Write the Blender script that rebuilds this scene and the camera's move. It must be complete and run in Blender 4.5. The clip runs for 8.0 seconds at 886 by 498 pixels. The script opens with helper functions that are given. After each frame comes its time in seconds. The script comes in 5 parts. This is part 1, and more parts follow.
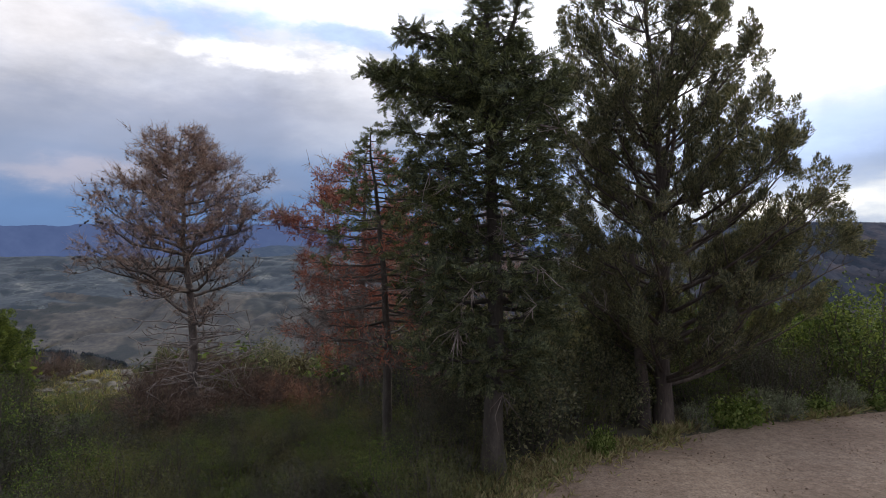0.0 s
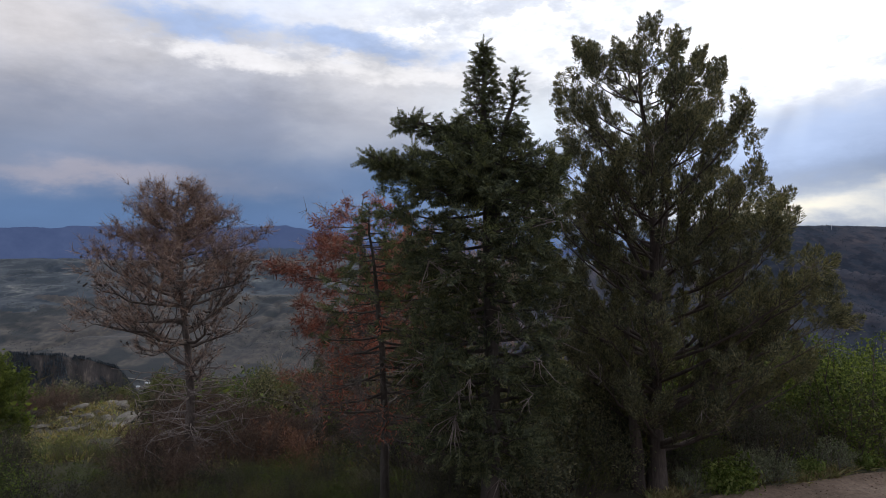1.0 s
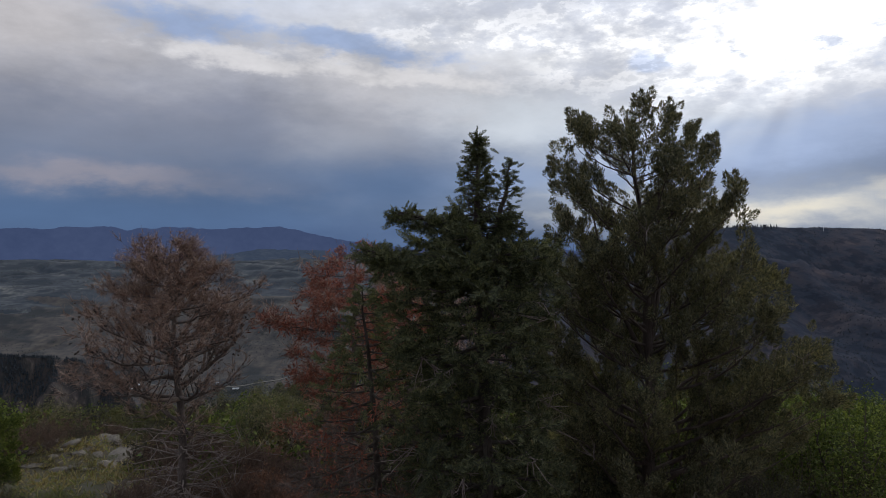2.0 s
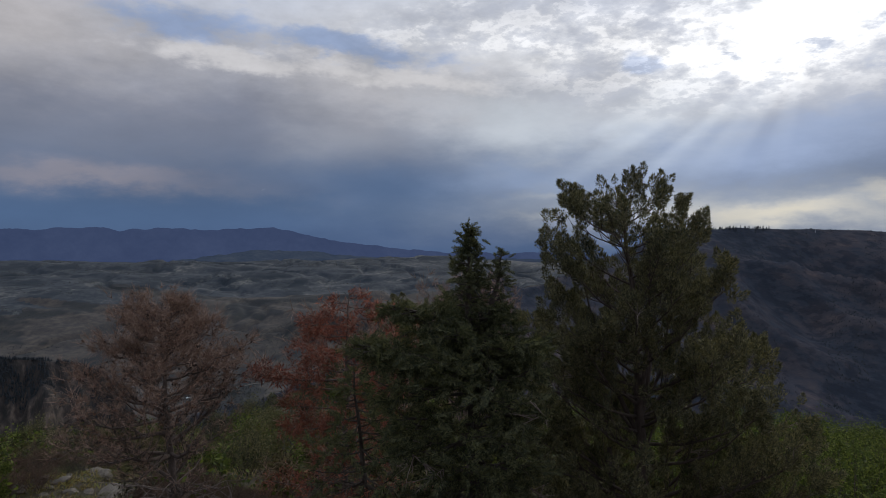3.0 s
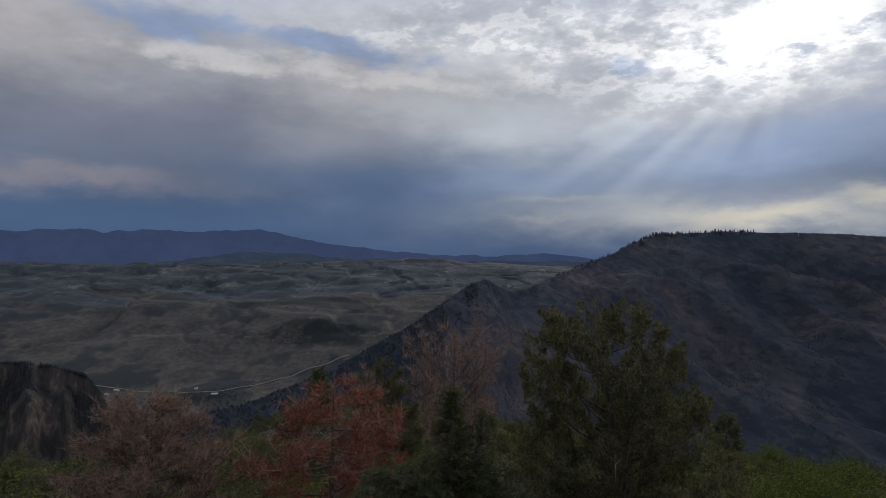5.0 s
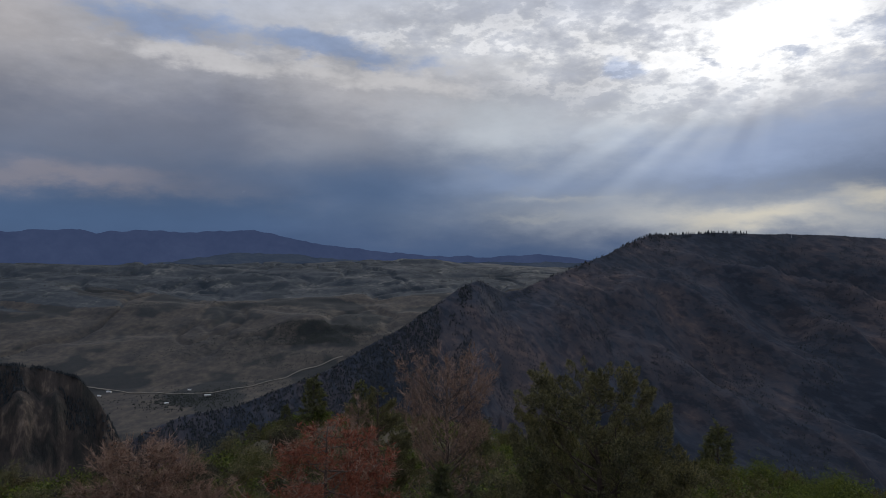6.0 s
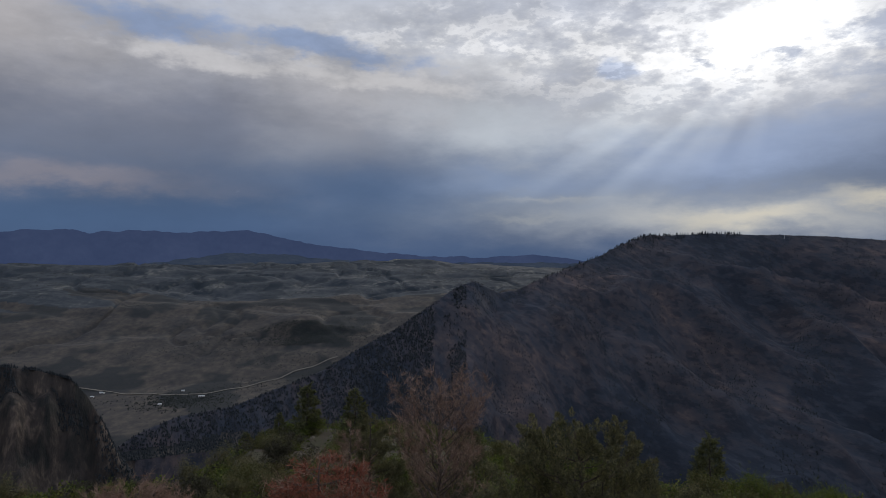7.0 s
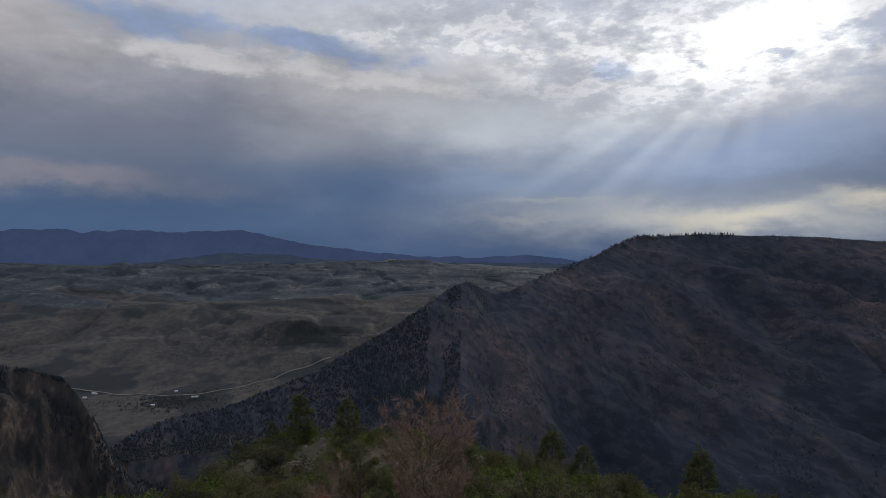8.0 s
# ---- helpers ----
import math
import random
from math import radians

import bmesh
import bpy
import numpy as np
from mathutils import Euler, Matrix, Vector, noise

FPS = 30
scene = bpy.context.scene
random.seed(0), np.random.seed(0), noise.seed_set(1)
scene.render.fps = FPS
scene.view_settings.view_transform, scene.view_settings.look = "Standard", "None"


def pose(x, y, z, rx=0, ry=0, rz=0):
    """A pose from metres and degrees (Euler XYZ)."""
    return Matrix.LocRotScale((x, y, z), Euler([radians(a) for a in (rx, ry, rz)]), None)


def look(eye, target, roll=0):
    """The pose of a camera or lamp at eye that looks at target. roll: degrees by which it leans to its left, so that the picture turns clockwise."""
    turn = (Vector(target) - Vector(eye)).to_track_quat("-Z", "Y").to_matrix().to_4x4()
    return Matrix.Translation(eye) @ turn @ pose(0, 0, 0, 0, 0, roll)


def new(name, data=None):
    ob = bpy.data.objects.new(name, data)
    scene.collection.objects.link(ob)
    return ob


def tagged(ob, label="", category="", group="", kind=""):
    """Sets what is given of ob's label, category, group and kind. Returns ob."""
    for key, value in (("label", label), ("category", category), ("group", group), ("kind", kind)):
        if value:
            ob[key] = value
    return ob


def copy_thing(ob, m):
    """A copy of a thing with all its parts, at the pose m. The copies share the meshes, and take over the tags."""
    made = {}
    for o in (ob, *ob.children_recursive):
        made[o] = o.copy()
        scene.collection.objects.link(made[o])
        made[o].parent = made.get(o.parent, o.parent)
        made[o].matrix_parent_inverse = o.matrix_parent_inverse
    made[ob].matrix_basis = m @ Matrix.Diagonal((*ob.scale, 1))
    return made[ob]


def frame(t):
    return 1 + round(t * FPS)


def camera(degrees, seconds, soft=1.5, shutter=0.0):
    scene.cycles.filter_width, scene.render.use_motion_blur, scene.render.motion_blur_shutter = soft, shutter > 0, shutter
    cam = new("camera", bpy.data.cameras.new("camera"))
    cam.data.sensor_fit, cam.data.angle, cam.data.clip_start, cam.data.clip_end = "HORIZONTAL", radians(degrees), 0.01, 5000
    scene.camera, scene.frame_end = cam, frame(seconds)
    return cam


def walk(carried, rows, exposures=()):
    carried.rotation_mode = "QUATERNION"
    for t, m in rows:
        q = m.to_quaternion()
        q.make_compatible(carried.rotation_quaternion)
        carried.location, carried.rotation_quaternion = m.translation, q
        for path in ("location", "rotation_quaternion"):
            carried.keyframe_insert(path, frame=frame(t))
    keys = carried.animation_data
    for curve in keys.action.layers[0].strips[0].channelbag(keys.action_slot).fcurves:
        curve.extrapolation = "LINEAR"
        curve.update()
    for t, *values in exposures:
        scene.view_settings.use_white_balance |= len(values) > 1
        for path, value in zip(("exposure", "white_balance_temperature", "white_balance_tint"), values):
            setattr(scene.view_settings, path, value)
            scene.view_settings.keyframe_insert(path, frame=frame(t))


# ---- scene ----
# Camera: rises straight up beside a dirt turnout, turning slowly to the right.
cam = camera(70.0, 8.0, 0.6)
ROWS = [  # t, x, y, z, yaw, pitch, roll
    (0.0, -0.003, 0.027, 3.411, 1.888, -1.464, -0.225),
    (0.5, -0.036, -0.050, 3.972, 1.612, -1.321, -0.151),
    (1.0, -0.050, -0.074, 4.553, 1.346, -1.231, -0.109),
    (1.5, -0.050, -0.065, 5.152, 1.081, -1.171, -0.082),
    (2.0, -0.041, -0.042, 5.805, 0.813, -1.126, -0.061),
    (3.5, 0.009, -0.018, 7.638, -0.021, -1.001, 0.015),
    (4.0, 0.027, -0.050, 8.186, -0.303, -0.953, 0.048),
    (4.5, 0.045, -0.106, 8.771, -0.581, -0.905, 0.082),
    (6.0, 0.110, -0.367, 10.518, -1.370, -0.794, 0.169),
    (6.5, 0.144, -0.449, 11.029, -1.615, -0.778, 0.190),
    (7.0, 0.192, -0.504, 11.564, -1.856, -0.772, 0.210),
    (7.5, 0.258, -0.509, 12.158, -2.101, -0.773, 0.236),
    (8.0, 0.350, -0.439, 12.708, -2.361, -0.774, 0.279),
]


def heading(eye, yaw, pitch):
    a, p = radians(yaw), radians(pitch)
    return Vector(eye) + Vector((-math.sin(a) * math.cos(p), math.cos(a) * math.cos(p), math.sin(p)))


EXPOSURES = [(0.0, 1.2), (0.5, 1.05), (1.0, 0.8), (1.5, 0.58), (2.0, 0.38), (3.5, 0.10), (4.5, 0.0), (8.0, 0.0)]
walk(cam, [(t, look((x, y, z), heading((x, y, z), yaw, pitch), roll)) for t, x, y, z, yaw, pitch, roll in ROWS], EXPOSURES)


# ---------------------------------------------------------------- node helpers
class Nodes:
    """Short calls for a node tree: sockets or plain numbers go in, a socket comes out."""

    def __init__(self, tree):
        self.tree = tree

    def add(self, kind):
        return self.tree.nodes.new(kind)

    def put(self, socket, value):
        if isinstance(value, bpy.types.NodeSocket):
            self.tree.links.new(value, socket)
        elif isinstance(value, (tuple, list)) and len(value) == 3 and len(socket.default_value) == 4:
            socket.default_value = (*value, 1.0)
        else:
            socket.default_value = value

    def math(self, op, a, b=0.0, c=0.0, clamp=False):
        node = self.add("ShaderNodeMath")
        node.operation, node.use_clamp = op, clamp
        for i, value in enumerate((a, b, c)):
            self.put(node.inputs[i], value)
        return node.outputs[0]

    def mix(self, fac, a, b, blend="MIX"):
        node = self.add("ShaderNodeMix")
        node.data_type, node.blend_type = "RGBA", blend
        self.put(node.inputs[0], fac)
        self.put(node.inputs[6], a)
        self.put(node.inputs[7], b)
        return node.outputs[2]

    def noise(self, vector, scale, detail=4.0, rough=0.55, dims="3D", colour=False):
        node = self.add("ShaderNodeTexNoise")
        node.noise_dimensions = dims
        if vector is not None:
            self.put(node.inputs["W" if dims == "1D" else "Vector"], vector)
        node.inputs["Scale"].default_value = scale
        node.inputs["Detail"].default_value = detail
        node.inputs["Roughness"].default_value = rough
        return node.outputs[1 if colour else 0]

    def ramp(self, fac, stops, smooth=False):
        node = self.add("ShaderNodeValToRGB")
        if smooth:
            node.color_ramp.interpolation = "EASE"
        e = node.color_ramp.elements
        while len(e) < len(stops):
            e.new(0.5)
        for slot, (place, colour) in zip(e, stops):
            slot.position = place
            slot.color = (*colour, 1.0) if isinstance(colour, tuple) else (colour, colour, colour, 1.0)
        self.put(node.inputs[0], fac)
        return node.outputs[0]

    def span(self, value, a, b):
        node = self.add("ShaderNodeMapRange")
        node.interpolation_type = "SMOOTHSTEP"
        self.put(node.inputs[0], value)
        node.inputs[1].default_value, node.inputs[2].default_value = a, b
        return node.outputs[0]

    def join(self, x, y, z):
        node = self.add("ShaderNodeCombineXYZ")
        for i, value in enumerate((x, y, z)):
            self.put(node.inputs[i], value)
        return node.outputs[0]


# ---------------------------------------------------------------- sky and sun
SUN_AZ, SUN_EL = 30.2, 16.4


def build_sky():
    world = bpy.data.worlds.new("sky")
    scene.world = world
    world.use_nodes = True
    world.node_tree.nodes.clear()
    n = Nodes(world.node_tree)
    way = n.add("ShaderNodeTexCoord").outputs["Generated"]
    sep = n.add("ShaderNodeSeparateXYZ")
    n.put(sep.inputs[0], way)
    x, y, z = sep.outputs
    clear = n.add("ShaderNodeTexSky")
    clear.sky_type, clear.sun_disc = "NISHITA", False
    clear.sun_elevation, clear.sun_rotation = radians(SUN_EL), radians(SUN_AZ)
    blue = n.mix(1.0, clear.outputs[0], (0.12, 0.12, 0.12), "MULTIPLY")
    # direction in degrees, gently warped so that cloud edges billow
    az = n.math("MULTIPLY", n.math("ARCTAN2", x, y), 57.296)
    el = n.math("MULTIPLY", n.math("ARCSINE", z), 57.296)
    flat = n.join(n.math("MULTIPLY", az, 0.045), n.math("MULTIPLY", el, 0.11), 3.0)
    warp = n.add("ShaderNodeSeparateColor")
    n.put(warp.inputs[0], n.noise(flat, 2.6, 7.0, 0.6, colour=True))
    wa = n.math("MULTIPLY_ADD", n.math("SUBTRACT", warp.outputs[0], 0.5), 12.0, az)
    we = n.math("MULTIPLY_ADD", n.math("SUBTRACT", warp.outputs[1], 0.5), 5.0, el)
    puffs = n.noise(n.join(n.math("MULTIPLY", az, 0.11), n.math("MULTIPLY", el, 0.24), 7.0), 2.3, 8.0, 0.60)
    mottle = n.noise(n.join(n.math("MULTIPLY", az, 0.16), n.math("MULTIPLY", el, 0.34), 17.0), 1.9, 10.0, 0.62)
    broad = n.noise(flat, 1.6, 5.0, 0.5)

    def blob(a0, e0, sa, se, tilt=0.0, warped=True):
        a, e = (wa, we) if warped else (az, el)
        da, de = n.math("SUBTRACT", a, a0), n.math("SUBTRACT", e, e0)
        if tilt:
            de = n.math("MULTIPLY_ADD", da, -tilt, de)
        qa, qe = n.math("DIVIDE", da, sa), n.math("DIVIDE", de, se)
        r2 = n.math("MULTIPLY_ADD", qa, qa, n.math("MULTIPLY", qe, qe))
        return n.math("EXPONENT", n.math("MULTIPLY", r2, -1.0))

    # the overcast deck of the sky, dark and blue towards the horizon
    grade = n.ramp(n.math("DIVIDE", we, 90.0),
                   [(0.0, (0.060, 0.100, 0.195)), (0.030, (0.072, 0.118, 0.215)), (0.065, (0.125, 0.160, 0.240)),
                    (0.12, (0.20, 0.215, 0.272)), (0.165, (0.32, 0.33, 0.375)), (0.26, (0.48, 0.53, 0.64)), (1.0, (0.72, 0.80, 1.0))])
    c = n.mix(n.math("MULTIPLY", n.span(broad, 0.60, 0.80), n.span(el, 18.0, 34.0)), grade, blue)
    for colour, amount, spots, warped in (
        ((0.14, 0.162, 0.222), 0.6, [(-27, 8.6, 14, 3.0, 0.0)], True),
        ((0.43, 0.415, 0.43), 0.85, [(-35, 15.6, 9.0, 3.4, 0.0)], True),
        ((0.31, 0.32, 0.355), 0.5, [(-10, 9.0, 4.5, 4.0, 0.0)], True),
        ((0.46, 0.455, 0.48), 0.7, [(-3, 12.6, 14, 1.9, -0.15)], True),
        ((0.072, 0.125, 0.235), 0.85, [(-4, 4.2, 11, 2.6, -0.08), (-30, 1.7, 17, 1.3, 0.0)], False),
        ((0.25, 0.235, 0.27), 0.7, [(-31, 4.7, 11, 0.8, -0.04)], True),
        ((0.50, 0.55, 0.61), 0.75, [(7, 10.0, 9, 3.0, 0.0), (18, 9.5, 6, 3.0, 0.3)], True),
        ((0.29, 0.37, 0.55), 0.92, [(29, 7.8, 14, 3.0, 0.1)], True),
        ((0.20, 0.27, 0.42), 0.6, [(9, 5.2, 8, 1.6, 0.0)], True),
        ((0.43, 0.455, 0.49), 0.85, [(25, 2.0, 18, 2.3, 0.0)], True),
        ((0.72, 0.735, 0.77), 0.9, [(26, 14.2, 14, 3.8, 0.0), (7, 16.6, 17, 2.9, -0.10)], True),
        ((0.66, 0.61, 0.50), 0.75, [(27, 1.9, 6, 0.9, 0.0), (38, 3.2, 5, 0.7, 0.0)], True),
        ((0.36, 0.38, 0.40), 0.45, [(11.5, 3.4, 4, 0.35, 0.0), (10.0, 1.7, 3.6, 0.28, 0.0)], True),
    ):
        m = None
        for spot in spots:
            b = blob(*spot, warped)
            m = b if m is None else n.math("MAXIMUM", m, b)
        c = n.mix(n.math("MULTIPLY", m, amount), c, colour)
    # clear gaps with torn edges, and the bright cloud tops below them
    torn = n.math("MULTIPLY", n.math("SUBTRACT", puffs, 0.5), 1.5)
    gap = n.math("MAXIMUM", blob(-22.5, 17.7, 8.0, 2.1), n.math("MULTIPLY", blob(-9, 16.6, 11.0, 1.35, -0.11), 1.0))
    gap = n.math("ADD", n.math("MAXIMUM", gap, n.math("MULTIPLY", blob(17.0, 14.3, 3.6, 1.3), 1.0)), torn)
    tops = n.math("MAXIMUM", blob(-17.5, 15.0, 9.5, 1.4, -0.03), blob(-4, 14.0, 12, 1.3, -0.12))
    tops = n.span(n.math("ADD", tops, torn), 0.30, 0.95)
    c = n.mix(n.math("MULTIPLY", tops, 0.62), c, (0.62, 0.61, 0.62))
    c = n.mix(n.math("MULTIPLY", n.span(gap, 0.35, 0.95), 0.80), c, (0.22, 0.30, 0.48))
    # broken high cloud round the sun: grey bellies and bright rims
    high = n.math("MAXIMUM", blob(22, 14.4, 16, 3.9), blob(9, 18, 17, 2.6))
    bellies = n.math("MULTIPLY", n.span(high, 0.15, 0.7), n.span(mottle, 0.42, 0.66))
    c = n.mix(n.math("MULTIPLY", bellies, 0.72), c, (0.40, 0.43, 0.51))
    rims = n.math("MULTIPLY", n.span(mottle, 0.37, 0.44), n.math("SUBTRACT", 1.0, n.span(mottle, 0.46, 0.52)))
    c = n.mix(1.0, c, n.mix(n.math("MULTIPLY", rims, n.span(high, 0.2, 0.7)), (0, 0, 0), (0.10, 0.095, 0.09)), "ADD")
    glow = n.math("MULTIPLY", blob(SUN_AZ - 3.0, SUN_EL + 0.4, 11.5, 3.8), n.math("SUBTRACT", 1.0, n.math("MULTIPLY", n.span(mottle, 0.42, 0.66), 0.85)))
    c = n.mix(1.0, c, n.mix(glow, (0, 0, 0), (0.52, 0.51, 0.48)), "ADD")
    core = blob(SUN_AZ - 0.5, SUN_EL + 0.8, 3.6, 1.7, 0.0, True)
    c = n.mix(1.0, c, n.mix(core, (0, 0, 0), (0.8, 0.78, 0.72)), "ADD")
    # small dark puffs before the bright cloud
    ragged = n.math("MULTIPLY", n.math("SUBTRACT", mottle, 0.5), 2.2)
    puff = None
    for spot in ((29.6, 14.6, 1.5, 0.95, -0.3), (35.5, 15.6, 3.6, 1.5, 0.0), (38.0, 12.8, 4.0, 1.5, 0.1), (24.3, 14.6, 1.3, 0.8, 0.0), (33.5, 10.8, 2.6, 0.8, 0.2)):
        one = blob(*spot)
        puff = one if puff is None else n.math("MAXIMUM", puff, one)
    c = n.mix(n.math("MULTIPLY", n.span(n.math("ADD", puff, ragged), 0.40, 1.05), 0.70), c, (0.37, 0.42, 0.54))
    # shafts of light below the sun
    da, de = n.math("SUBTRACT", az, SUN_AZ), n.math("SUBTRACT", el, SUN_EL)
    turn = n.math("ARCTAN2", da, n.math("MULTIPLY", de, -1.0))
    shaft = n.span(n.noise(n.math("ADD", turn, 9.3), 3.4, 1.0, 0.5, "1D"), 0.36, 0.66)
    reach = n.math("MULTIPLY", blob(18, 7.8, 10, 3.4, 0.3, False), shaft)
    c = n.mix(1.0, c, n.mix(reach, (0, 0, 0), (0.15, 0.16, 0.16)), "ADD")
    # cloud relief, fading in the smooth rain deck
    crisp = n.math("MULTIPLY_ADD", n.span(el, 8.0, 15.0), 0.42, 0.10)
    relief = n.math("MULTIPLY_ADD", n.math("SUBTRACT", puffs, 0.5), crisp, 1.0)
    relief = n.math("MULTIPLY_ADD", n.math("SUBTRACT", broad, 0.5), 0.45, relief)
    c = n.mix(1.0, c, n.join(relief, relief, relief), "MULTIPLY")
    back = n.add("ShaderNodeBackground")
    n.put(back.inputs[0], c)
    back.inputs[1].default_value = 1.0
    n.tree.links.new(back.outputs[0], n.add("ShaderNodeOutputWorld").inputs[0])


build_sky()
sun_data = bpy.data.lights.new("sun", "SUN")
sun_data.energy, sun_data.angle, sun_data.color = 1.1, radians(9.0), (1.0, 0.93, 0.82)
sun = new("sun", sun_data)
sun_way = Vector((math.sin(radians(SUN_AZ)) * math.cos(radians(SUN_EL)), math.cos(radians(SUN_AZ)) * math.cos(radians(SUN_EL)), math.sin(radians(SUN_EL))))
sun.matrix_world = look(sun_way * 60, (0, 0, 0))


# ---------------------------------------------------------------- materials
def material(name, tones, scale, detail_scale=None, rough=0.9, bump=0.3, bump_scale=None, coords="Object", spread=0.0, leaf=0.0, stretch=None, turn=None, leaf_tone=None, speck=None, glow=False):
    """A weathered surface: two to four tones mixed by noise at two scales, fine relief; spread varies piece by piece; leaf lets light through."""
    m = bpy.data.materials.new(name)
    m.use_nodes = True
    m.node_tree.nodes.clear()
    n = Nodes(m.node_tree)
    where = n.add("ShaderNodeTexCoord").outputs[coords]
    if turn:
        spin = n.add("ShaderNodeMapping")
        n.put(spin.inputs[0], where)
        spin.inputs["Rotation"].default_value = (0, 0, radians(turn))
        where = spin.outputs[0]
    if stretch:
        mapping = n.add("ShaderNodeMapping")
        n.put(mapping.inputs[0], where)
        mapping.inputs["Scale"].default_value = stretch
        where = mapping.outputs[0]
    big = n.noise(where, scale, 5.0, 0.6)
    small = n.noise(where, detail_scale or scale * 9.0, 4.0, 0.65)
    f = n.math("ADD", n.math("MULTIPLY", big, 0.62), n.math("MULTIPLY", small, 0.38))
    if spread:
        isle = n.add("ShaderNodeNewGeometry").outputs["Random Per Island"]
        f = n.math("MULTIPLY_ADD", n.math("SUBTRACT", isle, 0.5), spread, f)
    lo, hi = (0.28, 0.72) if spread else (0.34, 0.66)
    k = len(tones)
    colour = n.ramp(f, [(lo + (hi - lo) * i / max(1, k - 1), t) for i, t in enumerate(tones)])
    if speck:
        grain = n.span(n.math("ADD", n.noise(where, speck[0], 3.0, 0.6), n.math("MULTIPLY", n.math("SUBTRACT", big, 0.5), speck[3])), 0.47, 0.60)
        colour = n.mix(n.math("MULTIPLY", grain, speck[2]), colour, speck[1])
    # distant backdrop: the colour is emitted, so sun and sky don't shade it
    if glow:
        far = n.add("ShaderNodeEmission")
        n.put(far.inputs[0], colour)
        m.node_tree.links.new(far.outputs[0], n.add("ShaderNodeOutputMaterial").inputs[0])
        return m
    shader = n.add("ShaderNodeBsdfPrincipled")
    n.put(shader.inputs["Base Color"], colour)
    shader.inputs["Roughness"].default_value = rough
    shader.inputs["Specular IOR Level"].default_value = 0.06 if leaf else 0.2
    if bump:
        b = n.add("ShaderNodeBump")
        b.inputs["Strength"].default_value = bump
        b.inputs["Distance"].default_value = 0.02 if bump_scale is None else bump_scale
        n.put(b.inputs["Height"], n.math("ADD", small, n.math("MULTIPLY", big, 0.5)))
        n.put(shader.inputs["Normal"], b.outputs[0])
    last = shader.outputs[0]
    if leaf:
        thin = n.add("ShaderNodeBsdfTranslucent")
        n.put(thin.inputs[0], n.mix(1.0, colour, leaf_tone or (1.5, 1.5, 0.8), "MULTIPLY"))
        both = n.add("ShaderNodeMixShader")
        both.inputs[0].default_value = leaf
        m.node_tree.links.new(last, both.inputs[1])
        m.node_tree.links.new(thin.outputs[0], both.inputs[2])
        last = both.outputs[0]
    m.node_tree.links.new(last, n.add("ShaderNodeOutputMaterial").inputs[0])
    return m


SOIL = material("dry_soil", [(0.0413, 0.0338, 0.0225), (0.0638, 0.0495, 0.033), (0.0562, 0.0525, 0.027), (0.0975, 0.0788, 0.0525)], 0.35, 4.0, bump=0.6, bump_scale=0.05)
DIRT = material("packed_dirt", [(0.09, 0.06, 0.04), (0.17, 0.114, 0.078), (0.28, 0.198, 0.14)], 0.5, 9.0, bump=0.6, bump_scale=0.04, speck=(30.0, (0.060, 0.042, 0.030), 0.40, 0.8))
GRAVEL = material("gravel", [(0.085, 0.054, 0.036), (0.15, 0.098, 0.066), (0.23, 0.16, 0.115)], 3.0, spread=0.5, bump=0.2)
VALLEY = material("sage_hills", [(0.022, 0.023, 0.025), (0.046, 0.041, 0.037), (0.078, 0.065, 0.052), (0.128, 0.102, 0.077)], 0.0042, 0.05, bump=0.3, bump_scale=3.0, stretch=(1, 0.7, 1), speck=(0.0042, (0.0135, 0.0175, 0.020), 0.88, 0.5))
# Fields and scrub of the far valley, with blue distance haze in their tones.
HAZY_PLAIN = material("hazy_fields", [(0.0175, 0.024, 0.033), (0.031, 0.038, 0.045), (0.053, 0.057, 0.06), (0.145, 0.142, 0.122)], 0.0050, 0.045, bump=0.0, stretch=(1, 0.8, 1), speck=(0.0085, (0.014, 0.021, 0.028), 0.9, 0.3))
# Forest and bare brown tones, pushed towards blue to paint aerial haze.
MESA = material("hazy_forest_slope", [(0.024, 0.032, 0.046), (0.034, 0.04, 0.053), (0.058, 0.052, 0.058), (0.115, 0.084, 0.076)], 0.0052, 0.05, bump=0.5, bump_scale=6.0, turn=-28, stretch=(1, 0.36, 0.7), speck=(0.055, (0.012, 0.016, 0.025), 0.5, -0.5))
CLIFF = material("cliff_rock", [(0.0150, 0.0150, 0.0155), (0.026, 0.0235, 0.0225), (0.052, 0.042, 0.036), (0.165, 0.126, 0.098)], 0.017, 0.10, bump=0.9, bump_scale=6.0, stretch=(1, 0.6, 0.25), speck=(0.04, (0.012, 0.015, 0.015), 0.6, -0.5))
# Blue of distance haze painted in; both emit it instead of being lit.
HAZE_HILLS = material("haze_glow_hills", [(0.022, 0.033, 0.058), (0.031, 0.043, 0.069), (0.042, 0.054, 0.078)], 0.006, 0.03, stretch=(1, 1, 3), glow=True)
HAZE_RANGE = material("haze_glow_range", [(0.0325, 0.0482, 0.1042), (0.037, 0.0538, 0.1131), (0.0426, 0.0605, 0.1232)], 0.003, 0.02, glow=True)
TRACK = material("valley_road", [(0.11, 0.10, 0.085), (0.17, 0.15, 0.125)], 0.02, 0.3, bump=0.0)
BARK = material("juniper_bark", [(0.034, 0.025, 0.020), (0.068, 0.050, 0.040), (0.115, 0.088, 0.072)], 4.0, 40.0, bump=0.9, bump_scale=0.02, stretch=(1, 1, 0.18))
